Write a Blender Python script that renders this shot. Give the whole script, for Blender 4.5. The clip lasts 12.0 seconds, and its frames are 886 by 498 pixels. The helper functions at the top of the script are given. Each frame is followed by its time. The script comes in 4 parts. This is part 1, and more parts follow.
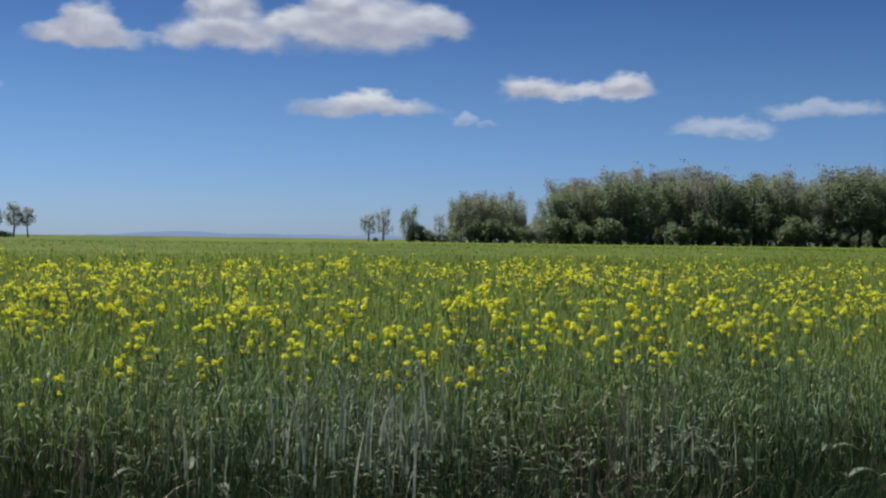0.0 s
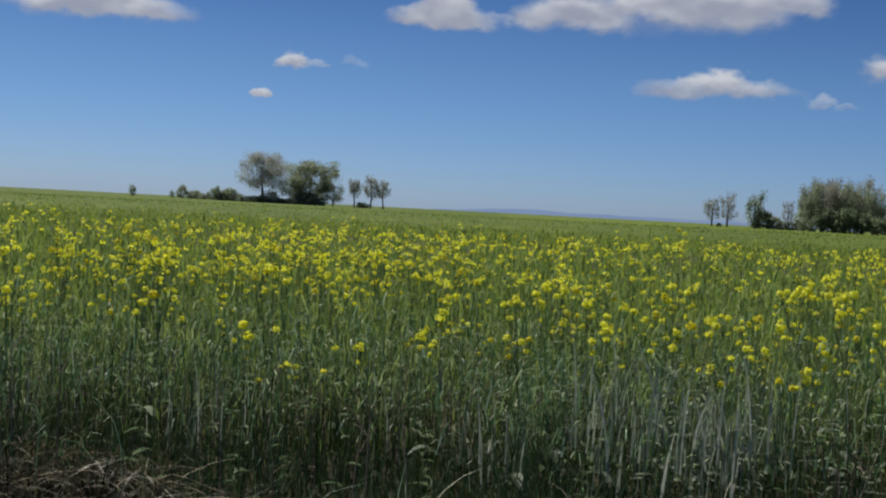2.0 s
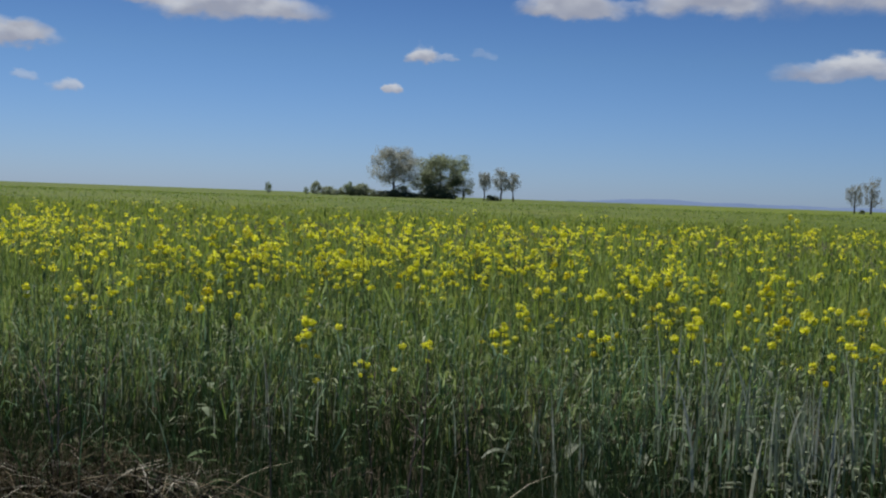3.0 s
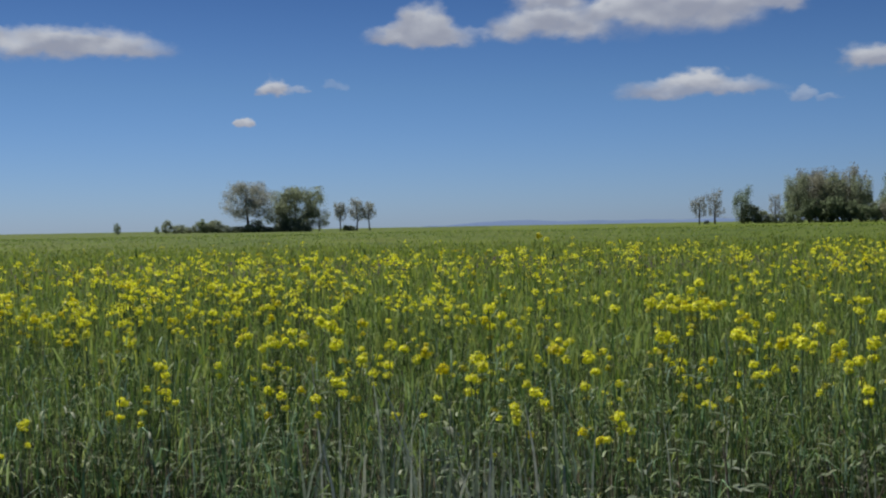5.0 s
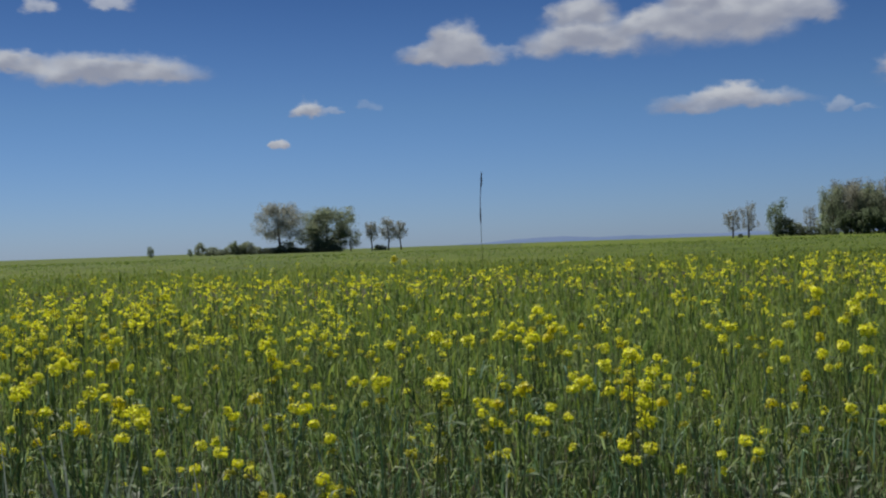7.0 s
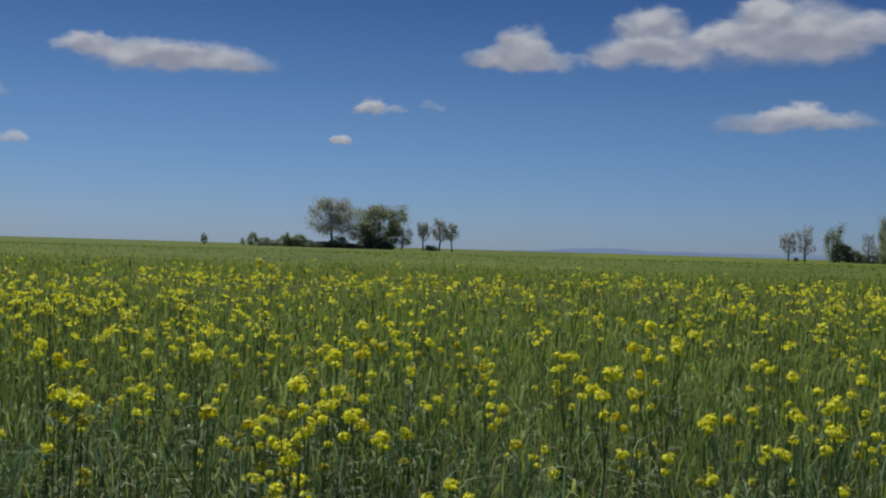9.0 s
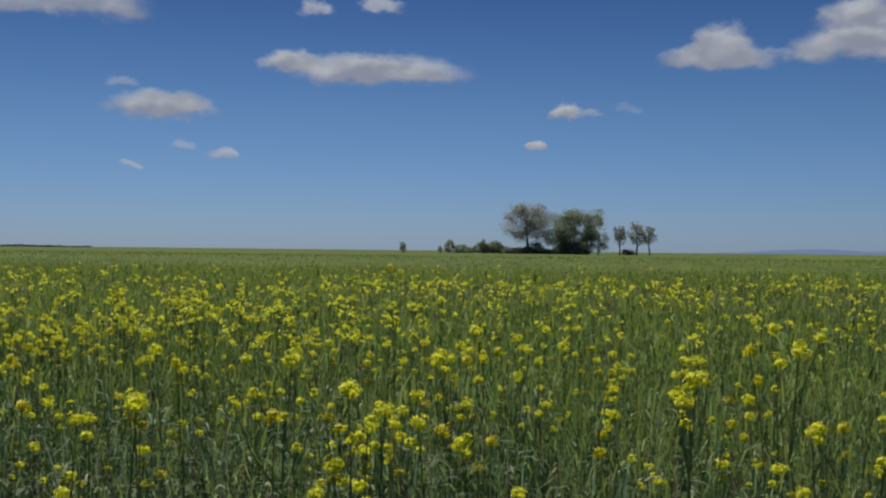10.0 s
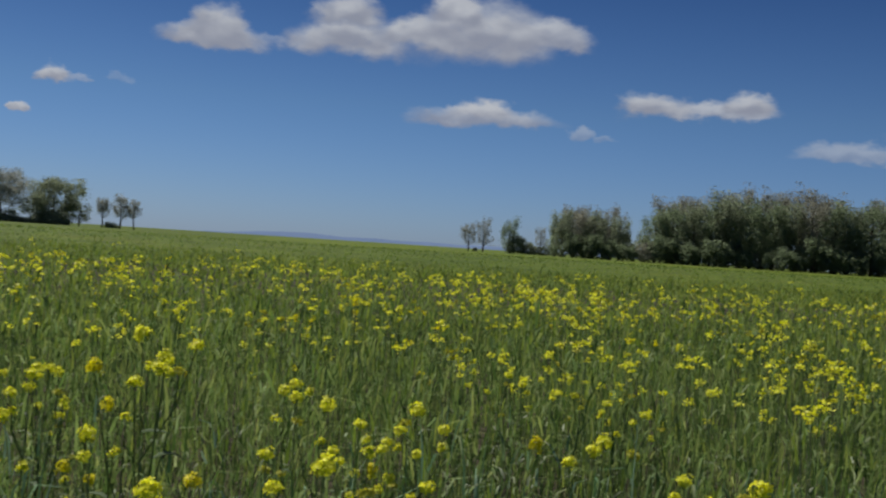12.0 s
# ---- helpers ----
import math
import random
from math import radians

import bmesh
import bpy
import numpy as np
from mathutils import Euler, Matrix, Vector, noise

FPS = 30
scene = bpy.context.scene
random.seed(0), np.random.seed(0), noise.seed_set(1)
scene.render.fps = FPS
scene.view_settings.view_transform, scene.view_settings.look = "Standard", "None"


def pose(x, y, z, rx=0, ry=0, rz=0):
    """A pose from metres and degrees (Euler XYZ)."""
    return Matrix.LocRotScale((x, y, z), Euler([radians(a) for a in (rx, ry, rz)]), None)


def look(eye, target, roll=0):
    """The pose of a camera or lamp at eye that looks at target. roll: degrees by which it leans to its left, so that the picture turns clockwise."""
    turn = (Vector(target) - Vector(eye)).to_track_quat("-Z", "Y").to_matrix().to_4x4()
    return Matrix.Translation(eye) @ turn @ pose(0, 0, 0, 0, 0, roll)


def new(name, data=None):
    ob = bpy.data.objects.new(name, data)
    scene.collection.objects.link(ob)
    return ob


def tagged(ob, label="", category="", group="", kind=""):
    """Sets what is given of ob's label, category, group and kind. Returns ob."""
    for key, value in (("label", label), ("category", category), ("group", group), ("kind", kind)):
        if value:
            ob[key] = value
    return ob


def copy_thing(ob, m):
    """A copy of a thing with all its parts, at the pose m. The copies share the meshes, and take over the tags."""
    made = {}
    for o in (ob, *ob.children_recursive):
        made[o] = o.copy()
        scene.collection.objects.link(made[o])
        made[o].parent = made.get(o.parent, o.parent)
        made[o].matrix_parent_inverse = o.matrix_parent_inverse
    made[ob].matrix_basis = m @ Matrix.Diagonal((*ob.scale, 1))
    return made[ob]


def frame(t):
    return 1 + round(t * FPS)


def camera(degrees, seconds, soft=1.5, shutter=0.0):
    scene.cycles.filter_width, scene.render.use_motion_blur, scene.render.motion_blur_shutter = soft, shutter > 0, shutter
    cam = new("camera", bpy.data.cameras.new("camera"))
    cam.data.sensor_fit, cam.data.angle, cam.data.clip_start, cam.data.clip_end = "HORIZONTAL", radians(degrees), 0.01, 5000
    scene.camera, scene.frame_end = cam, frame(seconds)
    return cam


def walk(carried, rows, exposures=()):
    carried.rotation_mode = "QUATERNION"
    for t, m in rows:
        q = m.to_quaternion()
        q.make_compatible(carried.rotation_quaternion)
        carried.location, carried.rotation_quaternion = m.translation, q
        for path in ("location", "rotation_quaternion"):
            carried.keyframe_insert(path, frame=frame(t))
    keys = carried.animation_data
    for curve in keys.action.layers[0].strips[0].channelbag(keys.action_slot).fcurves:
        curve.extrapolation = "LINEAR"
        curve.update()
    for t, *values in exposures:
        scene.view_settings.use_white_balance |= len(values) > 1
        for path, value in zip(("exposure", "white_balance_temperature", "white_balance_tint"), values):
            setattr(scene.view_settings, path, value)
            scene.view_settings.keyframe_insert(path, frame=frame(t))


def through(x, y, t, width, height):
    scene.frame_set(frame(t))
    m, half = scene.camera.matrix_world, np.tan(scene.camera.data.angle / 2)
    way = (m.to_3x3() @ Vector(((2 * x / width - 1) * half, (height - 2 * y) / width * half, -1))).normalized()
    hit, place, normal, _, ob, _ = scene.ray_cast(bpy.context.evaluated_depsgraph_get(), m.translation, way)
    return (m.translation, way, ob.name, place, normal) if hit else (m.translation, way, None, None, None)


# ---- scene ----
cam = camera(43.0, 12.0, soft=2.2, shutter=0.05)
WALK = [
    (0, look((0.183, 0.002, 1.534), (2.689, 9.682, 1.451), 0.75)),
    (0.2, look((0.195, 0.070, 1.534), (2.225, 9.861, 1.408), -0.32)),
    (0.5, look((0.215, 0.172, 1.533), (1.702, 10.060, 1.412), -0.86)),
    (1, look((0.237, 0.242, 1.522), (0.910, 10.219, 1.445), -0.55)),
    (1.5, look((0.301, 0.294, 1.497), (0.181, 10.292, 1.314), 2.64)),
    (2, look((0.354, 0.478, 1.503), (-0.105, 10.461, 1.154), 3.01)),
    (2.5, look((0.459, 0.575, 1.500), (-0.777, 10.488, 1.048), 3.98)),
    (2.7, look((0.504, 0.648, 1.500), (-0.933, 10.532, 1.016), 3.07)),
    (4.3, look((1.034, 1.461, 1.514), (-0.802, 11.285, 1.153), 0.95)),
    (4.5, look((1.098, 1.563, 1.509), (-0.531, 11.423, 1.153), 0.48)),
    (5, look((1.311, 1.751, 1.509), (0.911, 11.741, 1.309), -1.03)),
    (5.5, look((1.530, 1.874, 1.507), (0.922, 11.854, 1.331), 0.65)),
    (6, look((1.759, 2.031, 1.499), (1.031, 12.003, 1.306), -1.27)),
    (6.5, look((2.037, 2.205, 1.503), (2.099, 12.204, 1.392), -0.06)),
    (7, look((2.276, 2.382, 1.506), (1.566, 12.357, 1.475), -1.98)),
    (7.5, look((2.513, 2.523, 1.511), (1.993, 12.509, 1.614), 0.19)),
    (7.7, look((2.619, 2.530, 1.514), (2.097, 12.515, 1.697), 0.72)),
    (9.3, look((3.302, 2.727, 1.544), (1.892, 12.627, 1.504), 0.79)),
    (9.5, look((3.368, 2.751, 1.541), (1.779, 12.623, 1.493), -0.00)),
    (10, look((3.519, 2.831, 1.537), (0.619, 12.401, 1.549), 0.62)),
    (10.5, look((3.626, 2.965, 1.516), (-1.033, 11.813, 1.510), -1.61)),
    (11, look((3.701, 3.090, 1.549), (-1.873, 11.392, 1.562), -1.16)),
    (11.1, look((3.715, 3.157, 1.538), (-1.990, 11.369, 1.632), -1.54)),
    (11.2, look((3.733, 3.240, 1.539), (-1.633, 11.678, 1.573), 0.02)),
    (11.3, look((3.751, 3.323, 1.540), (-0.904, 12.173, 1.560), -0.12)),
    (11.5, look((3.788, 3.489, 1.542), (1.103, 13.122, 1.513), -0.01)),
    (11.6, look((3.794, 3.575, 1.545), (2.350, 13.470, 1.492), 0.68)),
    (11.7, look((3.800, 3.660, 1.547), (3.195, 13.642, 1.503), 1.69)),
    (12, look((3.820, 3.917, 1.556), (5.366, 13.797, 1.534), 3.68)),
]
walk(cam, WALK, exposures=[(0.0, 0.56), (0.4, 0.40), (1.0, 0.35), (2.5, 0.37), (5.5, 0.25), (7.5, 0.15), (9.5, 0.04), (11.5, 0.0), (12.0, 0.08)])

# ---- light: spring sun, high ahead and a little to one side, deep blue sky with fair-weather clouds ----
SUN_AZ, SUN_EL = 32.0, 54.0  # degrees; azimuth to the left of +y
SKY = 0.071


def toward(az, el):
    """Unit vector for an azimuth to the left of +y and an elevation, in degrees."""
    a, e = radians(az), radians(el)
    return Vector((-math.sin(a) * math.cos(e), math.cos(a) * math.cos(e), math.sin(e)))


sun = new("sun", bpy.data.lights.new("sun", "SUN"))
sun.data.energy, sun.data.angle, sun.data.color = 5.0, radians(0.6), (1.0, 0.95, 0.86)
sun.matrix_world = look(toward(SUN_AZ, SUN_EL) * 50, (0, 0, 0))

world = bpy.data.worlds.new("sky")
scene.world = world
world.use_nodes = True
WN, WL = world.node_tree.nodes, world.node_tree.links
WN.clear()


def plug(links, value, socket):
    if isinstance(value, bpy.types.NodeSocket):
        links.new(value, socket)
    else:
        socket.default_value = value


def sky_math(op, a, b=0.0, c=0.0):
    n = WN.new("ShaderNodeMath")
    n.operation = op
    for k, v in enumerate((a, b, c)):
        plug(WL, v, n.inputs[k])
    return n.outputs[0]


def sky_ramp(value, lo, hi, a=0.0, b=1.0):
    n = WN.new("ShaderNodeMapRange")
    n.interpolation_type = "SMOOTHSTEP"
    for k, v in enumerate((value, lo, hi, a, b)):
        plug(WL, v, n.inputs[k])
    return n.outputs[0]


def sky_mix(fac, a, b):
    n = WN.new("ShaderNodeMix")
    n.data_type = "RGBA"
    plug(WL, fac, n.inputs[0])
    plug(WL, a, n.inputs[6])
    plug(WL, b, n.inputs[7])
    return n.outputs[2]


def sky_vec(op, a, b, c=None):
    n = WN.new("ShaderNodeVectorMath")
    n.operation = op
    for k, v in enumerate((a, b, c)):
        if v is not None:
            plug(WL, v, n.inputs[k])
    return n.outputs[1] if op == "LENGTH" else n.outputs[0]


air = WN.new("ShaderNodeTexSky")
air.sky_type, air.sun_disc = "NISHITA", False
air.sun_elevation, air.sun_rotation = radians(SUN_EL), radians(-SUN_AZ)
air.altitude, air.air_density, air.dust_density, air.ozone_density = 200, 1.0, 0.3, 3.0

way = WN.new("ShaderNodeTexCoord").outputs["Generated"]
split = WN.new("ShaderNodeSeparateXYZ")
WL.new(way, split.inputs[0])
az_deg = sky_math("MULTIPLY", sky_math("ARCTAN2", sky_math("MULTIPLY", split.outputs[0], -1.0), split.outputs[1]), 57.2958)
el_deg = sky_math("MULTIPLY", sky_math("ARCSINE", split.outputs[2]), 57.2958)
flat = WN.new("ShaderNodeCombineXYZ")
WL.new(az_deg, flat.inputs[0]), WL.new(el_deg, flat.inputs[1])


def sky_noise(scale, detail, stretch=1.6):
    n = WN.new("ShaderNodeTexNoise")
    n.inputs["Scale"].default_value, n.inputs["Detail"].default_value = scale, detail
    n.inputs["Roughness"].default_value = 0.6
    WL.new(sky_vec("MULTIPLY", flat.outputs[0], (1.0, stretch, 1.0)), n.inputs["Vector"])
    return n


puff = sky_noise(0.55, 3.5)
curl = sky_vec("MULTIPLY", sky_vec("SUBTRACT", puff.outputs["Color"], (0.5, 0.5, 0.5)), (2.2, 1.4, 0.0))
bent = sky_vec("ADD", flat.outputs[0], curl)
bent_split = WN.new("ShaderNodeSeparateXYZ")
WL.new(bent, bent_split.inputs[0])
fine = sky_noise(1.5, 3.0).outputs["Fac"]
# billows catch the light on the side turned to the sun, up and to the left
billow = sky_noise(0.45, 1.5)
shifted = sky_noise(0.45, 1.5)
WL.new(sky_vec("MULTIPLY", sky_vec("ADD", flat.outputs[0], (0.30, 0.40, 0.0)), (1.0, 1.6, 1.0)), shifted.inputs["Vector"])
swell = sky_math("MULTIPLY", sky_math("SUBTRACT", billow.outputs["Fac"], shifted.outputs["Fac"]), 1.5)
# the clear spring air is bluer and deeper than the model's, the more so higher up
depth = WN.new("ShaderNodeValToRGB")
depth.color_ramp.elements[0].color, depth.color_ramp.elements[1].color = (0.385, 0.55, 0.98, 1), (0.165, 0.282, 0.49, 1)
depth.color_ramp.elements.new(0.5).color = (0.305, 0.45, 0.69, 1)
WL.new(sky_math("DIVIDE", el_deg, 14.0), depth.inputs[0])
sky_colour = sky_vec("MULTIPLY", air.outputs[0], depth.outputs[0])
CLOUD_LIT, CLOUD_BASE = (6.1, 6.4, 7.0, 1.0), (3.35, 3.65, 4.6, 1.0)


def cloud(az0, az1, low, high, dense=1.0):
    """One billow of fair-weather cumulus between two azimuths and two elevations, flat below."""
    global sky_colour
    low, high = low + 0.12, high + 0.18
    wide, tall = abs(az0 - az1) / 2, high - low
    mid = (az0 + az1) / 2
    centre = low + 0.30 * tall
    sx, sy = 1.0 / (wide * 1.12), 1.0 / (tall * 0.82)
    q = sky_vec("MULTIPLY_ADD", bent, (sx, sy, 0.0), (-mid * sx, -centre * sy, 0.0))
    reach = sky_vec("LENGTH", q, None)
    body = sky_ramp(reach, 0.5, 1.04, 1.0, 0.0)
    base = sky_ramp(bent_split.outputs[1], low - 0.14 * tall, low + 0.22 * tall)
    cover = sky_math("MULTIPLY", sky_math("MULTIPLY", body, base), dense)
    wisp = sky_math("MULTIPLY", cover, sky_ramp(fine, 0.2, 0.55, 0.88, 1.0))
    height = sky_math("MULTIPLY_ADD", sky_math("SUBTRACT", bent_split.outputs[1], low), 1.0 / tall, swell)
    rise = sky_ramp(sky_math("MULTIPLY_ADD", reach, 0.18, height), 0.1 if tall > 1.0 else -0.2, 1.2 if tall > 1.0 else 0.8)
    sky_colour = sky_mix(wisp, sky_colour, sky_mix(rise, CLOUD_BASE, CLOUD_LIT))


# the long bank and its neighbours over the middle of the field
cloud(-0.2, -6.6, 9.15, 10.8)
cloud(-1.4, -5.2, 10.5, 12.1)
cloud(-4.6, -9.0, 9.9, 11.2)
cloud(-6.6, -14.0, 9.3, 12.2)
cloud(-7.6, -10.2, 11.0, 12.5)
cloud(-11.6, -16.0, 10.0, 11.4, 0.9)
cloud(6.0, 0.7, 8.95, 10.1)
cloud(4.7, 1.5, 9.3, 11.0)
cloud(1.2, -0.7, 9.2, 9.8, 0.3)
cloud(11.5, 9.85, 6.62, 7.3)
cloud(10.0, 8.9, 6.7, 7.0, 0.4)
cloud(12.75, 11.7, 5.0, 5.5)
cloud(8.0, 6.9, 6.8, 7.1, 0.18)
cloud(26.2, 22.5, 8.8, 9.8)
cloud(24.6, 15.6, 8.3, 9.75)
cloud(24.4, 22.6, 11.7, 12.4, 0.7)
cloud(21.3, 19.0, 11.9, 12.5, 0.7)
# towards the wood
cloud(-6.8, -14.3, 6.05, 7.0, 0.85)
cloud(-8.9, -12.2, 6.5, 7.3)
cloud(-14.7, -16.2, 5.85, 6.35, 0.4)
cloud(-16.0, -17.4, 5.75, 6.0, 0.25)
cloud(-17.2, -21.0, 6.95, 8.15)
cloud(-19.5, -25.0, 6.95, 7.8, 0.85)
cloud(-22.6, -24.9, 7.2, 8.3)
cloud(-25.8, -31.0, 5.2, 6.0, 0.5)
cloud(-30.0, -36.0, 6.0, 6.7, 0.45)
# over the open side
cloud(33.6, 28.2, 6.3, 7.45)
cloud(33.7, 32.0, 7.65, 8.15, 0.35)
cloud(30.8, 29.4, 4.65, 5.0, 0.4)
cloud(28.9, 27.2, 4.25, 4.85, 0.7)
cloud(33.0, 31.8, 3.85, 4.25, 0.6)
cloud(51.6, 43.6, 9.2, 11.9)
cloud(47.6, 40.2, 9.1, 10.9)
cloud(44.0, 35.5, 10.9, 12.1, 0.8)
cloud(37.0, 31.6, 10.9, 12.5, 0.85)
cloud(55.6, 49.2, 7.7, 9.3, 0.8)
cloud(50.3, 45.4, 5.8, 7.5, 0.6)
cloud(53.2, 52.3, 6.0, 6.4, 0.5)
cloud(55.5, 53.5, 5.3, 5.75, 0.4)
back = WN.new("ShaderNodeBackground")
WL.new(sky_colour, back.inputs[0])
back.inputs[1].default_value = SKY
sky_out = WN.new("ShaderNodeOutputWorld")
WL.new(back.outputs[0], sky_out.inputs[0])


# ---- materials ----
def stuff_material(name, colours, rough=0.6, through=0.0, spread="island", grain=0.0, scale=8.0, bump=0.0, spec=0.3):
    """A leaf, straw, bark or earth surface: base colours picked per piece or by noise, finer grain on top, some light let through."""
    m = bpy.data.materials.new(name)
    m.use_nodes = True
    nodes, links = m.node_tree.nodes, m.node_tree.links
    bsdf = nodes["Principled BSDF"]
    ramp = nodes.new("ShaderNodeValToRGB")
    while len(ramp.color_ramp.elements) < len(colours):
        ramp.color_ramp.elements.new(0.5)
    for k, c in enumerate(colours):
        ramp.color_ramp.elements[k].position = k / max(1, len(colours) - 1)
        ramp.color_ramp.elements[k].color = (*c, 1)
    coord = nodes.new("ShaderNodeTexCoord")
    big = nodes.new("ShaderNodeTexNoise")
    big.inputs["Scale"].default_value, big.inputs["Detail"].default_value = scale, 4
    links.new(coord.outputs["Object"], big.inputs["Vector"])
    if spread == "island":
        source = nodes.new("ShaderNodeNewGeometry").outputs["Random Per Island"]
    elif spread == "object":
        source = nodes.new("ShaderNodeObjectInfo").outputs["Random"]
    else:
        widen = nodes.new("ShaderNodeMapRange")
        widen.inputs[1].default_value, widen.inputs[2].default_value = 0.3, 0.7
        links.new(big.outputs["Fac"], widen.inputs[0])
        source = widen.outputs[0]
    links.new(source, ramp.inputs[0])
    colour = ramp.outputs[0]
    if grain:
        speck = nodes.new("ShaderNodeTexNoise")
        speck.inputs["Scale"].default_value, speck.inputs["Detail"].default_value = scale * 7, 3
        links.new(coord.outputs["Object"], speck.inputs["Vector"])
        level = nodes.new("ShaderNodeMapRange")
        for k, v in enumerate((0.3, 0.7, 1 - grain, 1 + grain)):
            level.inputs[k + 1].default_value = v
        links.new(speck.outputs["Fac"], level.inputs[0])
        times = nodes.new("ShaderNodeVectorMath")
        times.operation = "MULTIPLY"
        links.new(colour, times.inputs[0]), links.new(level.outputs[0], times.inputs[1])
        colour = times.outputs[0]
        if bump:
            relief = nodes.new("ShaderNodeBump")
            relief.inputs["Strength"].default_value, relief.inputs["Distance"].default_value = bump, 0.05
            links.new(speck.outputs["Fac"], relief.inputs["Height"])
            links.new(relief.outputs[0], bsdf.inputs["Normal"])
    links.new(colour, bsdf.inputs["Base Color"])
    bsdf.inputs["Roughness"].default_value = rough
    bsdf.inputs["Specular IOR Level"].default_value = spec
    if through:
        glow = nodes.new("ShaderNodeBsdfTranslucent")
        links.new(colour, glow.inputs[0])
        mix = nodes.new("ShaderNodeMixShader")
        mix.inputs[0].default_value = through
        links.new(bsdf.outputs[0], mix.inputs[1]), links.new(glow.outputs[0], mix.inputs[2])
        links.new(mix.outputs[0], nodes["Material Output"].inputs[0])
    return m


BLADE = stuff_material("wheat_blade", [(0.0568, 0.1073, 0.0249), (0.1185, 0.2006, 0.0457), (0.182, 0.2705, 0.0731), (0.2417, 0.3265, 0.0955), (0.3318, 0.3824, 0.0998)], 0.7, 0.4, grain=0.15, scale=3, spec=0.12)
# near wheat: bluish leaf, the stand's shade mixed into its darker tones
FRONT = stuff_material("shaded_bluish_blade", [(0.0265, 0.0677, 0.0223), (0.0554, 0.1248, 0.0447), (0.103, 0.2008, 0.0845), (0.175, 0.3006, 0.1563), (0.3124, 0.4487, 0.3061)], 0.65, 0.22, grain=0.2, scale=3, spec=0.2)
PALE_STEM = stuff_material("pale_waxy_stem", [(0.103, 0.1536, 0.095), (0.196, 0.2497, 0.1798), (0.3168, 0.3735, 0.2916), (0.4574, 0.493, 0.4039)], 0.6, 0.25, grain=0.2, scale=6, spec=0.25)
# stalk green darkened to hold the inner shade of the near crop
STALK = stuff_material("shaded_wheat_stalk", [(0.0322, 0.065, 0.021), (0.0552, 0.095, 0.0315), (0.092, 0.13, 0.063)], 0.7, 0.1, grain=0.15, scale=3, spec=0.12)
# very dark green that stands in for shade deep in the crop
GAP_SHADE = stuff_material("gap_shade_blade", [(0.016, 0.03, 0.010), (0.028, 0.05, 0.016), (0.05, 0.075, 0.028)], 0.7, 0.15, grain=0.15, scale=3, spec=0.12)
# shaded copy of the near blade, for lower wheat leaves and edge grass
EDGE_SHADED = stuff_material("shaded_edge_blade", [(0.0147, 0.034, 0.0132), (0.0276, 0.056, 0.022), (0.046, 0.085, 0.0374), (0.0782, 0.13, 0.0605)], 0.6, 0.2, grain=0.2, scale=3, spec=0.2)
# pale greens painted as sun glints on leaf tips
GLINT_TIP = stuff_material("glint_leaf_tip", [(0.11, 0.18, 0.05), (0.18, 0.26, 0.09), (0.25, 0.31, 0.15), (0.40, 0.43, 0.30)], 0.55, 0.4, grain=0.15, scale=6, spec=0.3)
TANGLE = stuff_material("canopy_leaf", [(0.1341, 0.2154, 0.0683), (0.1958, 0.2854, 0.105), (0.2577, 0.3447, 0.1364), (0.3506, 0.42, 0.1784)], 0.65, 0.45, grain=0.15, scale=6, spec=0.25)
EAR = stuff_material("wheat_ear", [(0.1892, 0.2816, 0.035), (0.2494, 0.3344, 0.05), (0.3182, 0.3696, 0.07)], 0.7, 0.4, grain=0.2, scale=20)
# brown straw taken near black, the crop's shade included in the colour
STRAW = stuff_material("shaded_dry_straw", [(0.0088, 0.008, 0.004), (0.0136, 0.012, 0.0064), (0.0176, 0.0152, 0.008), (0.024, 0.02, 0.0112), (0.032, 0.0272, 0.0152), (0.0416, 0.0352, 0.0216), (0.056, 0.0456, 0.0288), (0.16, 0.132, 0.084)], 0.95, 0.03, grain=0.2, scale=6, spec=0.03)
THATCH = stuff_material("arching_dead_leaf", [(0.043, 0.0369, 0.023), (0.086, 0.0757, 0.0478), (0.1462, 0.131, 0.0828), (0.2924, 0.2716, 0.1748)], 0.5, 0.15, grain=0.25, scale=10, spec=0.35)
PALE_STRAW = stuff_material("bleached_straw", [(0.22, 0.17, 0.10), (0.34, 0.28, 0.18), (0.42, 0.36, 0.25)], 0.7, 0.1, "object", 0.2, 12, spec=0.15)
PETAL = stuff_material("yellow_petal", [(0.74, 0.77, 0.02), (0.83, 0.85, 0.03), (0.93, 0.93, 0.11), (0.80, 0.74, 0.014)], 0.55, 0.45, grain=0.08, scale=30)
DEEP_PETAL = stuff_material("golden_petal", [(0.64, 0.60, 0.01), (0.74, 0.67, 0.01), (0.82, 0.75, 0.015)], 0.55, 0.4, grain=0.1, scale=30)
BUD = stuff_material("green_bud", [(0.20, 0.26, 0.04), (0.35, 0.36, 0.05)], 0.6, 0.1, grain=0.1, scale=30)
STEM = stuff_material("mustard_stem", [(0.14, 0.20, 0.06), (0.20, 0.26, 0.10)], 0.7, 0.25, "object", 0.2, 12)
BROAD = stuff_material("mustard_leaf", [(0.05, 0.10, 0.035), (0.10, 0.15, 0.07), (0.17, 0.21, 0.14)], 0.85, 0.3, grain=0.15, scale=10, spec=0.08)
SOIL = stuff_material("field_soil", [(0.028, 0.023, 0.0153), (0.044, 0.0368, 0.0243), (0.064, 0.0552, 0.036)], 0.95, 0, "noise", 0.35, 1.3, 0.8, 0.1)
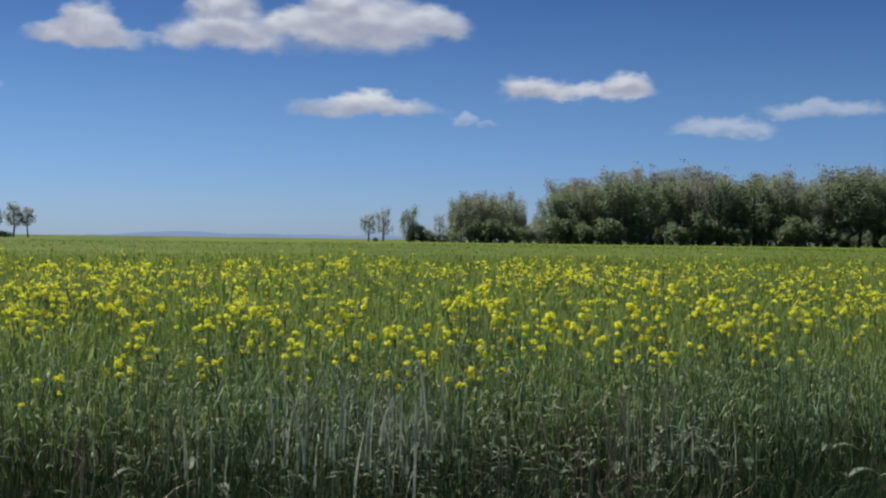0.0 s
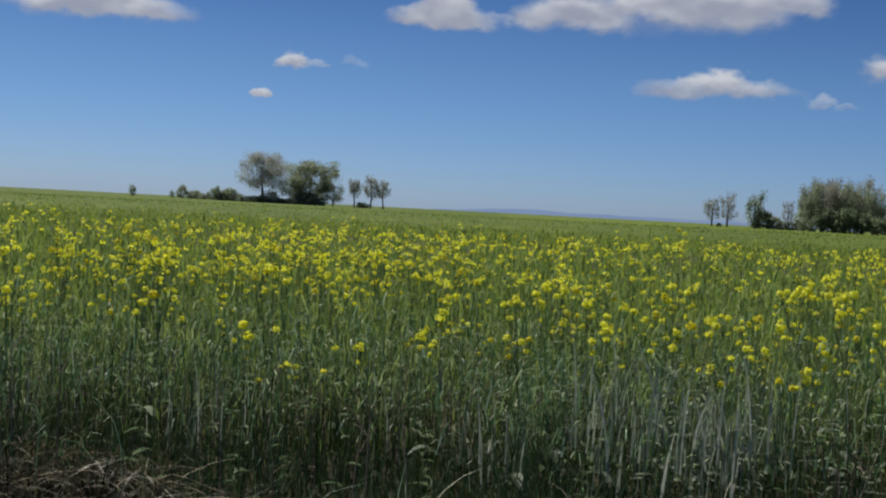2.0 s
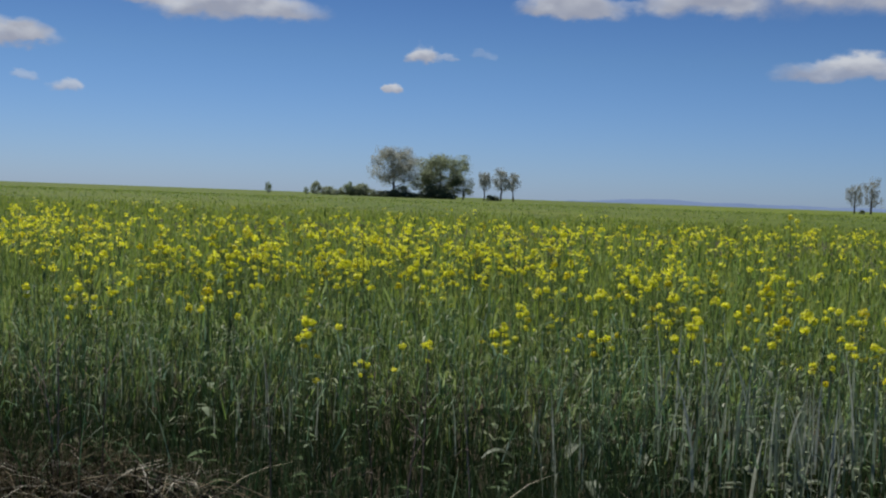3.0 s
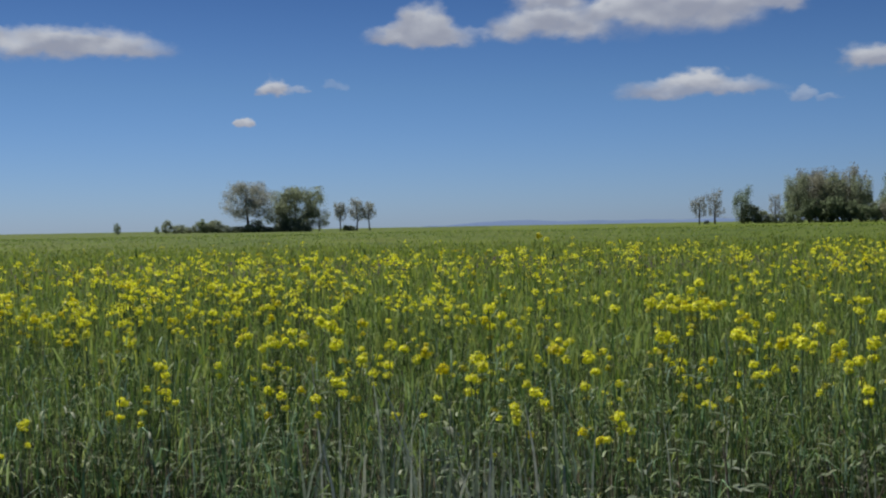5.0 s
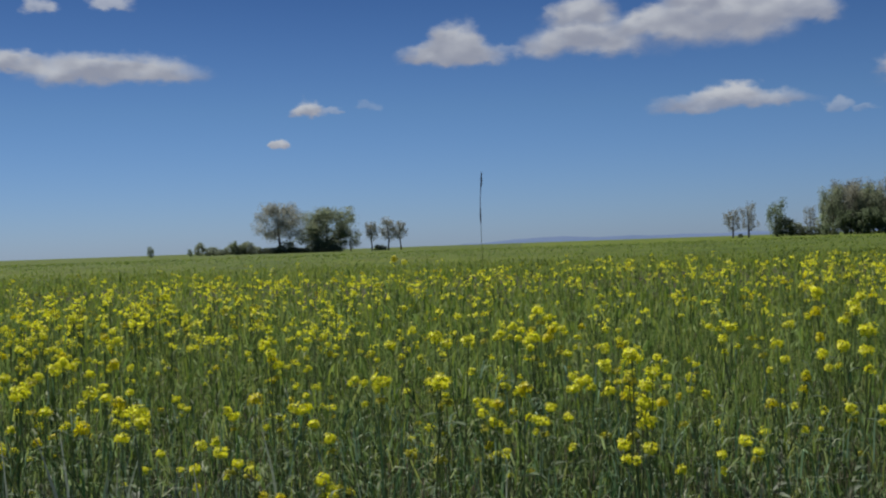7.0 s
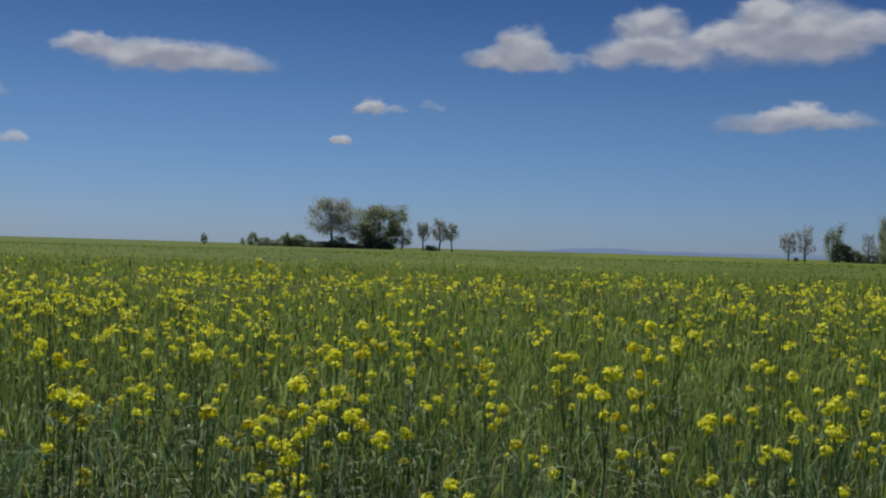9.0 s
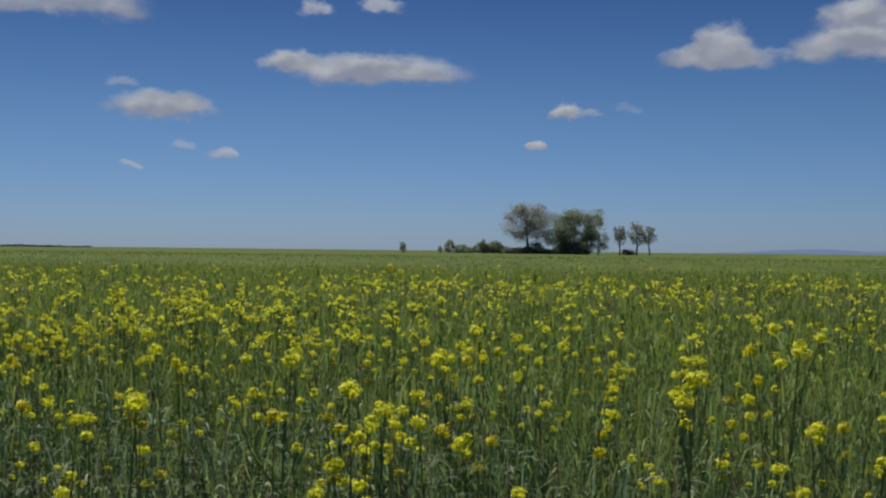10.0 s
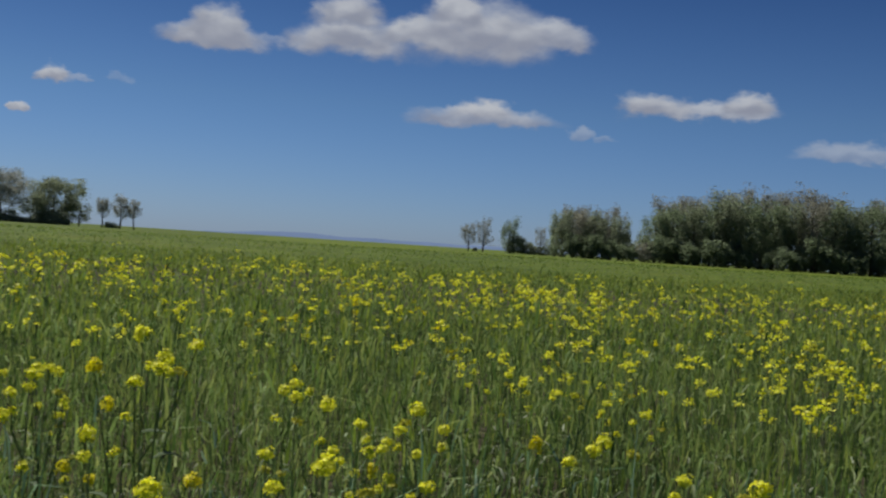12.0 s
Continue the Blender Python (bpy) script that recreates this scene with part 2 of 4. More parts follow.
CROP = stuff_material("far_crop", [(0.0519, 0.082, 0.009), (0.0668, 0.098, 0.011), (0.0848, 0.108, 0.013)], 0.9, 0, "noise", 0.3, 0.09, 0.6, 0.1)
FLOWERING = stuff_material("far_flowering_crop", [(0.064, 0.100, 0.010), (0.084, 0.118, 0.011), (0.108, 0.134, 0.012)], 0.9, 0, "noise", 0.3, 0.03, 0.4, 0.1)
BARK = stuff_material("bark", [(0.05, 0.042, 0.035), (0.10, 0.085, 0.07)], 0.9, 0, "noise", 0.3, 1.5, 0.5, 0.1)
# the four tree leaf tones: budding colours, lifted and greyed to include distance haze
LEAF_GREY = stuff_material("hazy_budding_leaf", [(0.21, 0.225, 0.19), (0.27, 0.285, 0.245), (0.33, 0.34, 0.30)], 0.8, 0.68, grain=0.1, scale=1)
LEAF_GREEN = stuff_material("spring_leaf", [(0.1643, 0.2014, 0.1272), (0.2226, 0.2597, 0.1643), (0.2756, 0.3074, 0.212)], 0.8, 0.68, grain=0.1, scale=1)
LEAF_DARK = stuff_material("hedge_leaf", [(0.1223, 0.1637, 0.0902), (0.1738, 0.2228, 0.1288), (0.2318, 0.2817, 0.1738)], 0.8, 0.68, grain=0.1, scale=1)
LEAF_BROWN = stuff_material("reddish_bud_leaf", [(0.175, 0.18, 0.14), (0.225, 0.228, 0.18), (0.275, 0.275, 0.22)], 0.8, 0.68, grain=0.1, scale=1)
# blue of the air's haze put into the hill colour
HAZE_HILL = stuff_material("haze_blue_hill", [(0.11, 0.1596, 0.265), (0.1265, 0.1767, 0.2862)], 1.0, 0, "noise", 0.05, 0.004, 0, 0.0)
FARWOOD = stuff_material("far_wood_leaf", [(0.03, 0.045, 0.03), (0.05, 0.065, 0.045)], 0.9, 0, grain=0.1, scale=0.05)

rng = np.random.default_rng(7)


# ---- mesh helpers ----
def sheet(name, verts, quads, tris=(), slots=None, materials=()):
    """A mesh from arrays of corners, quads and triangles."""
    verts = np.asarray(verts, np.float32).reshape(-1, 3)
    quads = np.asarray(quads, np.int32).reshape(-1, 4)
    tris = np.asarray(tris, np.int32).reshape(-1, 3)
    me = bpy.data.meshes.new(name)
    me.vertices.add(len(verts))
    me.vertices.foreach_set("co", verts.ravel())
    loops = np.concatenate([quads.ravel(), tris.ravel()])
    me.loops.add(len(loops))
    me.loops.foreach_set("vertex_index", loops)
    n = len(quads) + len(tris)
    me.polygons.add(n)
    starts = np.concatenate([np.arange(len(quads)) * 4, len(quads) * 4 + np.arange(len(tris)) * 3])
    me.polygons.foreach_set("loop_start", starts.astype(np.int32))
    for m in materials:
        me.materials.append(m)
    if slots is not None:
        me.polygons.foreach_set("material_index", np.asarray(slots, np.int32))
    me.update(calc_edges=True)
    return me


def joined(pieces):
    """Several (verts, quads) as one pair of arrays."""
    vs, qs, base = [], [], 0
    for v, q in pieces:
        vs.append(v), qs.append(q + base)
        base += len(v)
    return np.concatenate(vs), np.concatenate(qs)


def part(name, mesh, parent, label=""):
    ob = new(name, mesh)
    ob.parent = parent
    return tagged(ob, label) if label else ob


def thing(name, at, label, category, group="", kind=""):
    ob = new(name)
    ob.empty_display_size = 0.1
    ob.matrix_world = at
    return tagged(ob, label, category, group, kind)


def blades(x, y, z, height, width, lean, levels=4, droop=0.0):
    """Curved, tapering leaf blades rising from the points given; all arrays of one length."""
    n = len(x)
    turn, face = rng.uniform(0, 2 * np.pi, n), rng.uniform(0, 2 * np.pi, n)
    s = np.linspace(0, 1, levels)[None, :]
    out = lean[:, None] * height[:, None] * s**2
    up = height[:, None] * (s - droop * (lean[:, None] * 1.2) * s**3)
    half = 0.5 * width[:, None] * np.clip(1.15 - s**2.2, 0.08, 1)
    cx = x[:, None] + out * np.cos(turn)[:, None]
    cy = y[:, None] + out * np.sin(turn)[:, None]
    cz = z[:, None] + up
    wx, wy = np.cos(face)[:, None] * half, np.sin(face)[:, None] * half
    v = np.stack([np.stack([cx - wx, cy - wy, cz], -1), np.stack([cx + wx, cy + wy, cz], -1)], 2)
    base = (np.arange(n) * levels * 2)[:, None]
    k = np.arange(levels - 1)[None, :] * 2
    q = np.stack([base + k, base + k + 1, base + k + 3, base + k + 2], -1)
    return v.reshape(-1, 3), q.reshape(-1, 4)


def flakes(centre, size, squash=0.7):
    """Small four-cornered leaves turned every way about the points given."""
    n = len(centre)
    a = rng.normal(size=(n, 3))
    a /= np.linalg.norm(a, axis=1)[:, None]
    b = np.cross(a, rng.normal(size=(n, 3)))
    b /= np.linalg.norm(b, axis=1)[:, None]
    a, b = a * size[:, None] / 2, b * size[:, None] / 2 * squash
    v = np.stack([centre - a, centre + b, centre + a, centre - b], 1)
    return v.reshape(-1, 3), np.arange(4 * n).reshape(-1, 4)


def tube(points, radii, sides=5):
    """A tapering tube along a line of points."""
    points = [Vector(p) for p in points]
    vs, qs = [], []
    for k, (p, r) in enumerate(zip(points, radii)):
        r = float(r)
        ahead = (points[min(k + 1, len(points) - 1)] - points[max(k - 1, 0)]).normalized()
        side = ahead.cross(Vector((0.31, 0.95, 0.05))).normalized()
        other = ahead.cross(side)
        for j in range(sides):
            a = 2 * math.pi * j / sides
            vs.append(p + r * (math.cos(a) * side + math.sin(a) * other))
    for k in range(len(points) - 1):
        for j in range(sides):
            qs.append((k * sides + j, k * sides + (j + 1) % sides, (k + 1) * sides + (j + 1) % sides, (k + 1) * sides + j))
    return np.array(vs, np.float32), np.array(qs, np.int32)


# ---- ground: bare soil under the crop close by, then the closed top of the crop to the horizon ----
def ground_height(x, y):
    """Flat; past fifty metres the closed crop itself is the surface. A low bank runs along the field's edge."""
    far = np.hypot(x - 2, y - 2)
    rise = np.clip((far - 45) / 40, 0, 1)
    bank = 0.44 * np.exp(-(((y - 4.25) / 0.40) ** 2)) * np.clip((1.3 - x) / 2.2, 0, 1)
    return 0.86 * rise * rise * (3 - 2 * rise) + bank + 0.05 * np.sin(x * 0.05) * np.clip(far / 100, 0, 1)


def build_ground():
    rings = np.concatenate([np.linspace(0.0, 12, 40), 12 * (4500 / 12) ** np.linspace(0.02, 1, 70)])
    spokes = 160
    a = np.linspace(0, 2 * np.pi, spokes, endpoint=False)
    x, y = 2 + rings[:, None] * np.cos(a), 2 + rings[:, None] * np.sin(a)
    z = ground_height(x, y) + rng.normal(0, 0.012, x.shape) * (rings[:, None] < 40)
    v = np.stack([x, y, z], -1).reshape(-1, 3)
    r, s = np.meshgrid(np.arange(len(rings) - 1), np.arange(spokes), indexing="ij")
    t = (s + 1) % spokes
    q = np.stack([r * spokes + s, (r + 1) * spokes + s, (r + 1) * spokes + t, r * spokes + t], -1).reshape(-1, 4)
    slots = (rings[r.ravel()] > 50).astype(int)
    # past the wheat, towards the wood, the field is in flower
    bearing = (np.degrees(a[s.ravel()]) + 180) % 360 - 180
    slots[(rings[r.ravel()] > 135) & (bearing > 20) & (bearing < 88)] = 2
    me = sheet("ground", v, q, slots=slots, materials=(SOIL, CROP, FLOWERING))
    me.polygons.foreach_set("use_smooth", np.ones(len(q), bool))
    return tagged(new("ground", me), "brown field soil and green crop reaching the horizon", "field", kind="structure")


build_ground()


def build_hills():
    """A low ridge far beyond the field, its blue a painted distance haze."""
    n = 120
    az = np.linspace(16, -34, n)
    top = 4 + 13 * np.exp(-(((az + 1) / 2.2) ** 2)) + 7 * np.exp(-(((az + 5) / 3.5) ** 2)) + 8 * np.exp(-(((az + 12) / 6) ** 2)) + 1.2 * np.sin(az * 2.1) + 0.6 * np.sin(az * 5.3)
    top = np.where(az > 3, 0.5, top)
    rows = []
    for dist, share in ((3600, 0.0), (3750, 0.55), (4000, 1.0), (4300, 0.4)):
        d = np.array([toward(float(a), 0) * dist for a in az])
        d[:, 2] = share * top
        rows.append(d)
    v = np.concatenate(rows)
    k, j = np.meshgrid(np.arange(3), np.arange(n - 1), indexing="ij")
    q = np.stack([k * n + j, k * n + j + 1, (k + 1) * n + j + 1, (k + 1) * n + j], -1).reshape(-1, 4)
    tagged(new("distant_hills", sheet("distant_hills", v, q, materials=(HAZE_HILL,))), "low hills on the far horizon, blue with painted haze", "hills", kind="structure")


build_hills()


def build_far_wood():
    n = 6500
    az = rng.uniform(34, 64, n)
    dist = rng.uniform(1150, 1250, n)
    c = np.stack([-np.sin(np.radians(az)) * dist, np.cos(np.radians(az)) * dist, np.zeros(n)], -1)
    tall = 0.6 + 4.0 * np.clip((az - 34) / 18, 0, 1) + 0.5 * np.sin(az * 3) * np.sin(az * 1.3)
    c[:, 2] = 0.8 + rng.uniform(0, 1, n) * tall
    v, q = flakes(c, rng.uniform(2, 3.5, n), 0.4)
    tagged(new("far_wood", sheet("far_wood", v, q, materials=(FARWOOD,))), "thin dark line of far woodland on the horizon", "woodland", kind="stuff")


build_far_wood()


# ---- trees ----
def tree_meshes(name, height, spread, clear, leaf, count, size, lean=0.0, gaps=0.5, seed=1, forks=7, stout=1.0):
    """Trunk with limbs, and a crown of small leaves in clumps round the limb ends. clear: bare share of the height below the crown."""
    r = np.random.default_rng(seed)
    tubes, tips = [], []
    top = np.array([lean * height, 0.2 * lean * height, height * 0.86])
    girth = 0.024 * height * stout
    trunk = [top * s + np.array([r.normal(0, 0.012 * height), r.normal(0, 0.012 * height), 0]) * (s > 0) for s in np.linspace(0, 1, 6)]
    tubes.append(tube(trunk, [girth * (1.25 - 1.1 * s) for s in np.linspace(0, 1, 6)], 6))
    for k in range(forks):
        s = clear * 0.85 + (1 - clear * 0.85) * (k + 0.5) / forks * 0.85
        root = top * s
        a = 2.4 * k + r.uniform(-0.5, 0.5)
        reach = spread / 2 * r.uniform(0.55, 0.9) * math.sqrt(max(0.15, 1 - (max(0.0, s - 0.45) / 0.62) ** 2))
        end = root + np.array([math.cos(a) * reach, math.sin(a) * reach, height * r.uniform(0.10, 0.24)])
        end[2] = min(end[2], 0.90 * height)
        mid = (root + end) / 2 + np.array([0, 0, -0.02 * height])
        tubes.append(tube([root, mid, end], [girth * 0.45 * (1.1 - s), girth * 0.28 * (1.1 - s), girth * 0.1], 4))
        tips += [end, mid * 0.4 + end * 0.6]
        for b in range(3):
            a2 = a + r.uniform(-0.9, 0.9)
            e2 = end + np.array([math.cos(a2) * reach * 0.4, math.sin(a2) * reach * 0.4, height * r.uniform(-0.03, 0.12)])
            e2[2] = min(e2[2], 0.93 * height)
            tubes.append(tube([mid * 0.5 + end * 0.5, e2], [girth * 0.13, girth * 0.04], 3))
            tips.append(e2)
    tips.append(top)
    # clumps fill an uneven dome above the clear trunk
    bulk = []
    while len(bulk) < 64:
        p = r.uniform(-1, 1, 3)
        if p @ p < 1:
            p = p / max(0.35, np.linalg.norm(p)) * np.linalg.norm(p) ** 0.6
            bulk.append(np.array([p[0] * spread / 2 * 0.86 + lean * height, p[1] * spread / 2 * 0.86, height * (clear + (1 - clear) * (0.5 + 0.46 * p[2]))]))
    clumps = np.array(tips + bulk)
    pick = r.integers(0, len(clumps), count)
    loose = np.clip(r.normal(0, 0.9, (count, 3)), -1.3, 1.3) * np.array([spread, spread, height * (1 - clear)]) * 0.088 * r.uniform(0.6, 1.4, len(clumps))[pick][:, None]
    c = clumps[pick] + loose
    c = c[c[:, 2] > clear * height * 0.8]
    hole = np.array([noise.noise(Vector(p) * (5.0 / spread) + Vector((seed, 0, 0))) for p in c])
    c = c[hole > -gaps]
    v, q = flakes(c, r.uniform(0.6, 1.35, len(c)) * size, 0.65)
    return sheet(name + "_trunk", *joined(tubes), materials=(BARK,)), sheet(name + "_crown", v, q, materials=(leaf,))


def plant_tree(meshes, az, dist, turn, label, name="tree", category="tree", group="", scale=1.0, tall=1.0):
    d = toward(az, 0) * dist
    z = float(ground_height(np.array(d.x), np.array(d.y))) - 0.25
    ob = thing(name, Matrix.Translation((d.x, d.y, z)) @ Matrix.Rotation(radians(turn), 4, "Z") @ Matrix.Diagonal((scale, scale, scale * tall, 1)), label, category, group)
    part("trunk", meshes[0], ob)
    part("crown", meshes[1], ob)
    return ob


# the group of trees in the middle of the field
plant_tree(tree_meshes("round", 13.6, 12.2, 0.24, LEAF_GREY, 16000, 0.29, 0.0, 0.8, 3, 9), 11.8, 300, 20, "tall round budding tree, sparse grey-green crown", group="tree group in the field")
plant_tree(tree_meshes("dense", 11.6, 12.0, 0.12, LEAF_GREEN, 16000, 0.385, 0.02, 1.2, 5, 9), 9.45, 302, 70, "broad round tree with dense green crown", group="tree group in the field")
plant_tree(tree_meshes("droop", 6.6, 5.0, 0.10, LEAF_GREEN, 2600, 0.26, 0.03, 0.4, 8, 6), 8.25, 301, 10, "low leaning tree beside the broad tree", group="tree group in the field")
plant_tree(tree_meshes("slim_c", 8.0, 3.3, 0.38, LEAF_GREY, 2600, 0.25, 0.01, 0.5, 11, 5), 7.2, 300, 0, "slim young tree with small grey-green crown", group="slim trees in the field")
plant_tree(tree_meshes("slim_d", 8.9, 4.0, 0.30, LEAF_GREY, 3400, 0.25, -0.01, 0.5, 12, 5), 6.35, 300, 40, "slim young tree with upright grey-green crown", group="slim trees in the field")
plant_tree(tree_meshes("slim_e", 7.6, 3.0, 0.36, LEAF_GREY, 2400, 0.25, 0.05, 0.5, 13, 5), 5.7, 300, 200, "slim leaning young tree with small crown", group="slim trees in the field")

hedge_a = tree_meshes("hedge_a", 3.0, 3.6, 0.0, LEAF_GREEN, 1700, 0.27, 0.0, 0.7, 21, 6, 0.6)
hedge_b = tree_meshes("hedge_b", 2.4, 3.2, 0.0, LEAF_GREEN, 1600, 0.27, 0.0, 0.7, 22, 6, 0.6)
hedge_c = tree_meshes("hedge_c", 3.2, 1.9, 0.0, LEAF_DARK, 1100, 0.22, 0.02, 0.7, 23, 5, 0.6)
hedge_group = "bushes of the hedge"
for k, (az, kind, s) in enumerate(((18.1, hedge_c, 0.95), (16.2, hedge_c, 0.65), (14.0, hedge_c, 1.2), (6.85, hedge_b, 0.75), (6.6, hedge_b, 0.6))):
    plant_tree(kind, az, 298 - (k % 3), 57 * k, "dark green bush standing alone in the crop", "bush", "bush", hedge_group, s)
hedge_rng = random.Random(6)
az = 15.75
while az > 8.5:
    tallest = 1.25 if az > 15.0 else (1.0 if az > 12.6 else 0.85)
    plant_tree((hedge_a, hedge_b)[hedge_rng.randrange(2)], az, 297 + hedge_rng.uniform(-2, 2), hedge_rng.uniform(0, 360), "dark green hedge bush below the trees", "bush", "bush", hedge_group, hedge_rng.uniform(0.8, 1.45), tallest * hedge_rng.choice((0.6, 0.75, 0.95, 1.2)))
    az -= hedge_rng.uniform(0.28, 0.56)

# slim trees at the near end of the wood
plant_tree(tree_meshes("end_a", 7.6, 4.2, 0.26, LEAF_BROWN, 2200, 0.25, 0.0, 0.45, 31, 6), -10.75, 300, 0, "slim budding tree with greyish crown", group="slim trees beside the wood")
plant_tree(tree_meshes("end_b", 9.2, 4.0, 0.20, LEAF_BROWN, 2300, 0.25, 0.0, 0.45, 32, 6), -11.5, 300, 0, "slim upright budding tree with greyish crown", group="slim trees beside the wood")
plant_tree(tree_meshes("end_c", 9.4, 4.8, 0.0, LEAF_DARK, 4200, 0.30, 0.0, 0.9, 33, 6), -12.8, 300, 0, "upright tree in young green leaf", group="slim trees beside the wood")
plant_tree(tree_meshes("end_d", 7.8, 3.6, 0.20, LEAF_BROWN, 1300, 0.25, 0.0, 0.4, 34, 6), -14.35, 300, 0, "thin budding tree with bare twigs", group="slim trees beside the wood")
for k, (az, s) in enumerate(((-13.25, 1.6), (-13.7, 1.15), (-14.1, 0.85), (-14.55, 0.85), (-14.95, 1.0), (-11.1, 0.4))):
    plant_tree(hedge_a, az, 299, 80 * k, "dark green bush at the foot of the trees", "bush", "bush", "bushes beside the wood", s)

# the wood
wood_kinds = [
    tree_meshes("wood_a", 15.0, 8.2, 0.06, LEAF_BROWN, 6200, 0.36, 0.0, 0.7, 41, 10, 1.1),
    tree_meshes("wood_b", 15.0, 7.8, 0.0, LEAF_GREEN, 6200, 0.40, 0.01, 1.0, 42, 10),
    tree_meshes("wood_c", 15.0, 7.0, 0.12, LEAF_BROWN, 6200, 0.32, -0.01, 0.6, 43, 10, 1.4),
    tree_meshes("wood_d", 15.0, 9.0, 0.0, LEAF_DARK, 6200, 0.41, 0.0, 1.0, 44, 10),
]
wood_labels = ("budding woodland tree with brownish twiggy crown", "woodland tree in young green leaf down to the ground", "tall woodland tree with sparse brownish-grey crown", "broad woodland tree in dark green leaf")


def wood_height(az):
    """Height of the wood's outline, in metres, for an azimuth."""
    if az > -19.25:
        return 14.6 + 0.9 * math.sin((az + 15.9) * 3.5) - 3.0 * max(0.0, az + 16.0) - 4.5 * max(0.0, -az - 18.5)
    ramp = min(1.0, (-az - 19.35) / 0.8)
    crest = min(1.0, max(0.0, (-az - 21.6) / 2.2))
    dip = 4.6 * math.exp(-(((az + 29.4) / 0.7) ** 2)) + 4.2 * math.exp(-(((az + 32.1) / 0.6) ** 2))
    return 12.0 + 5.7 * max(0.0, ramp) + 3.2 * crest + 0.6 * math.sin(az * 2.3) - dip


wood_rng = random.Random(4)
az = -15.3
while az > -41:
    for row, dist in enumerate((292, 306)):
        k = wood_rng.choice((0, 1, 1, 3, 3)) if row == 0 else wood_rng.choice((0, 2, 2, 2))
        a = az + wood_rng.uniform(-0.25, 0.25) - 0.4 * row
        if -19.75 < a < -18.5:
            continue
        h = wood_height(a) * (wood_rng.uniform(0.78, 0.93) if row == 0 else wood_rng.uniform(0.96, 1.02))
        plant_tree(wood_kinds[k], a, dist, wood_rng.uniform(0, 360), wood_labels[k], "tree", "tree", "trees of the wood", h / 15.0)
    az -= wood_rng.uniform(0.8, 1.1)
shrub_brown = tree_meshes("shrub_brown", 4.6, 4.0, 0.0, LEAF_BROWN, 1700, 0.34, 0.02, 0.8, 51, 6, 0.7)
shrub_green = tree_meshes("shrub_green", 4.8, 4.2, 0.0, LEAF_DARK, 1900, 0.35, 0.0, 1.0, 52, 6, 0.7)
az = -15.1
while az > -41:
    k = wood_rng.choice((0, 0, 2, 2, 2, 2, 2, 1))
    plant_tree((hedge_c, shrub_brown, shrub_green)[k], az, 285 + wood_rng.uniform(-2, 3), wood_rng.uniform(0, 360), ("dark green shrub along the wood's edge", "brownish budding shrub along the wood's edge", "dark leafy shrub along the wood's edge")[k], "shrub", "shrub", "shrubs at the wood's edge", wood_rng.uniform(1.0, 1.6), wood_rng.uniform(0.75, 1.15))
    az -= wood_rng.uniform(0.45, 0.75)
az = -15.4
while az > -41:
    plant_tree((hedge_a, hedge_b, shrub_green)[wood_rng.randrange(3)], az, 312 + wood_rng.uniform(-2, 3), wood_rng.uniform(0, 360), "dark undergrowth bush inside the wood", "shrub", "shrub", "undergrowth of the wood", wood_rng.uniform(1.4, 1.9), wood_rng.uniform(0.9, 1.4))
    az -= wood_rng.uniform(0.8, 1.1)


# ---- the crop ----
EDGE = 4.35  # the crop starts here, a little further back behind the bank


def crop_edge(x):
    return EDGE + 0.40 * np.clip((0.7 - x) / 0.8, 0, 1)


def in_view(x, y, margin=4.0):
    """The stretch of field seen from the walk along its edge, with some to spare."""
    a = np.degrees(np.arctan2(-(x - 2.0), y - 1.0))
    return ((a < 57 + margin) & (a > -37 - margin)) | ((y < 10) & (x > -6) & (x < 8.5))


def scatter(y0, y1, per_sqm, left=1.45, right=0.85):
    """Points strewn over the wedge of field between two distances from its edge side."""
    x0, x1 = 2 - left * y1 - 3, 2 + right * y1 + 3
    n = int((x1 - x0) * (y1 - y0) * per_sqm)
    x, y = rng.uniform(x0, x1, n), rng.uniform(y0, y1, n)
    keep = in_view(x, y)
    return x[keep], y[keep]


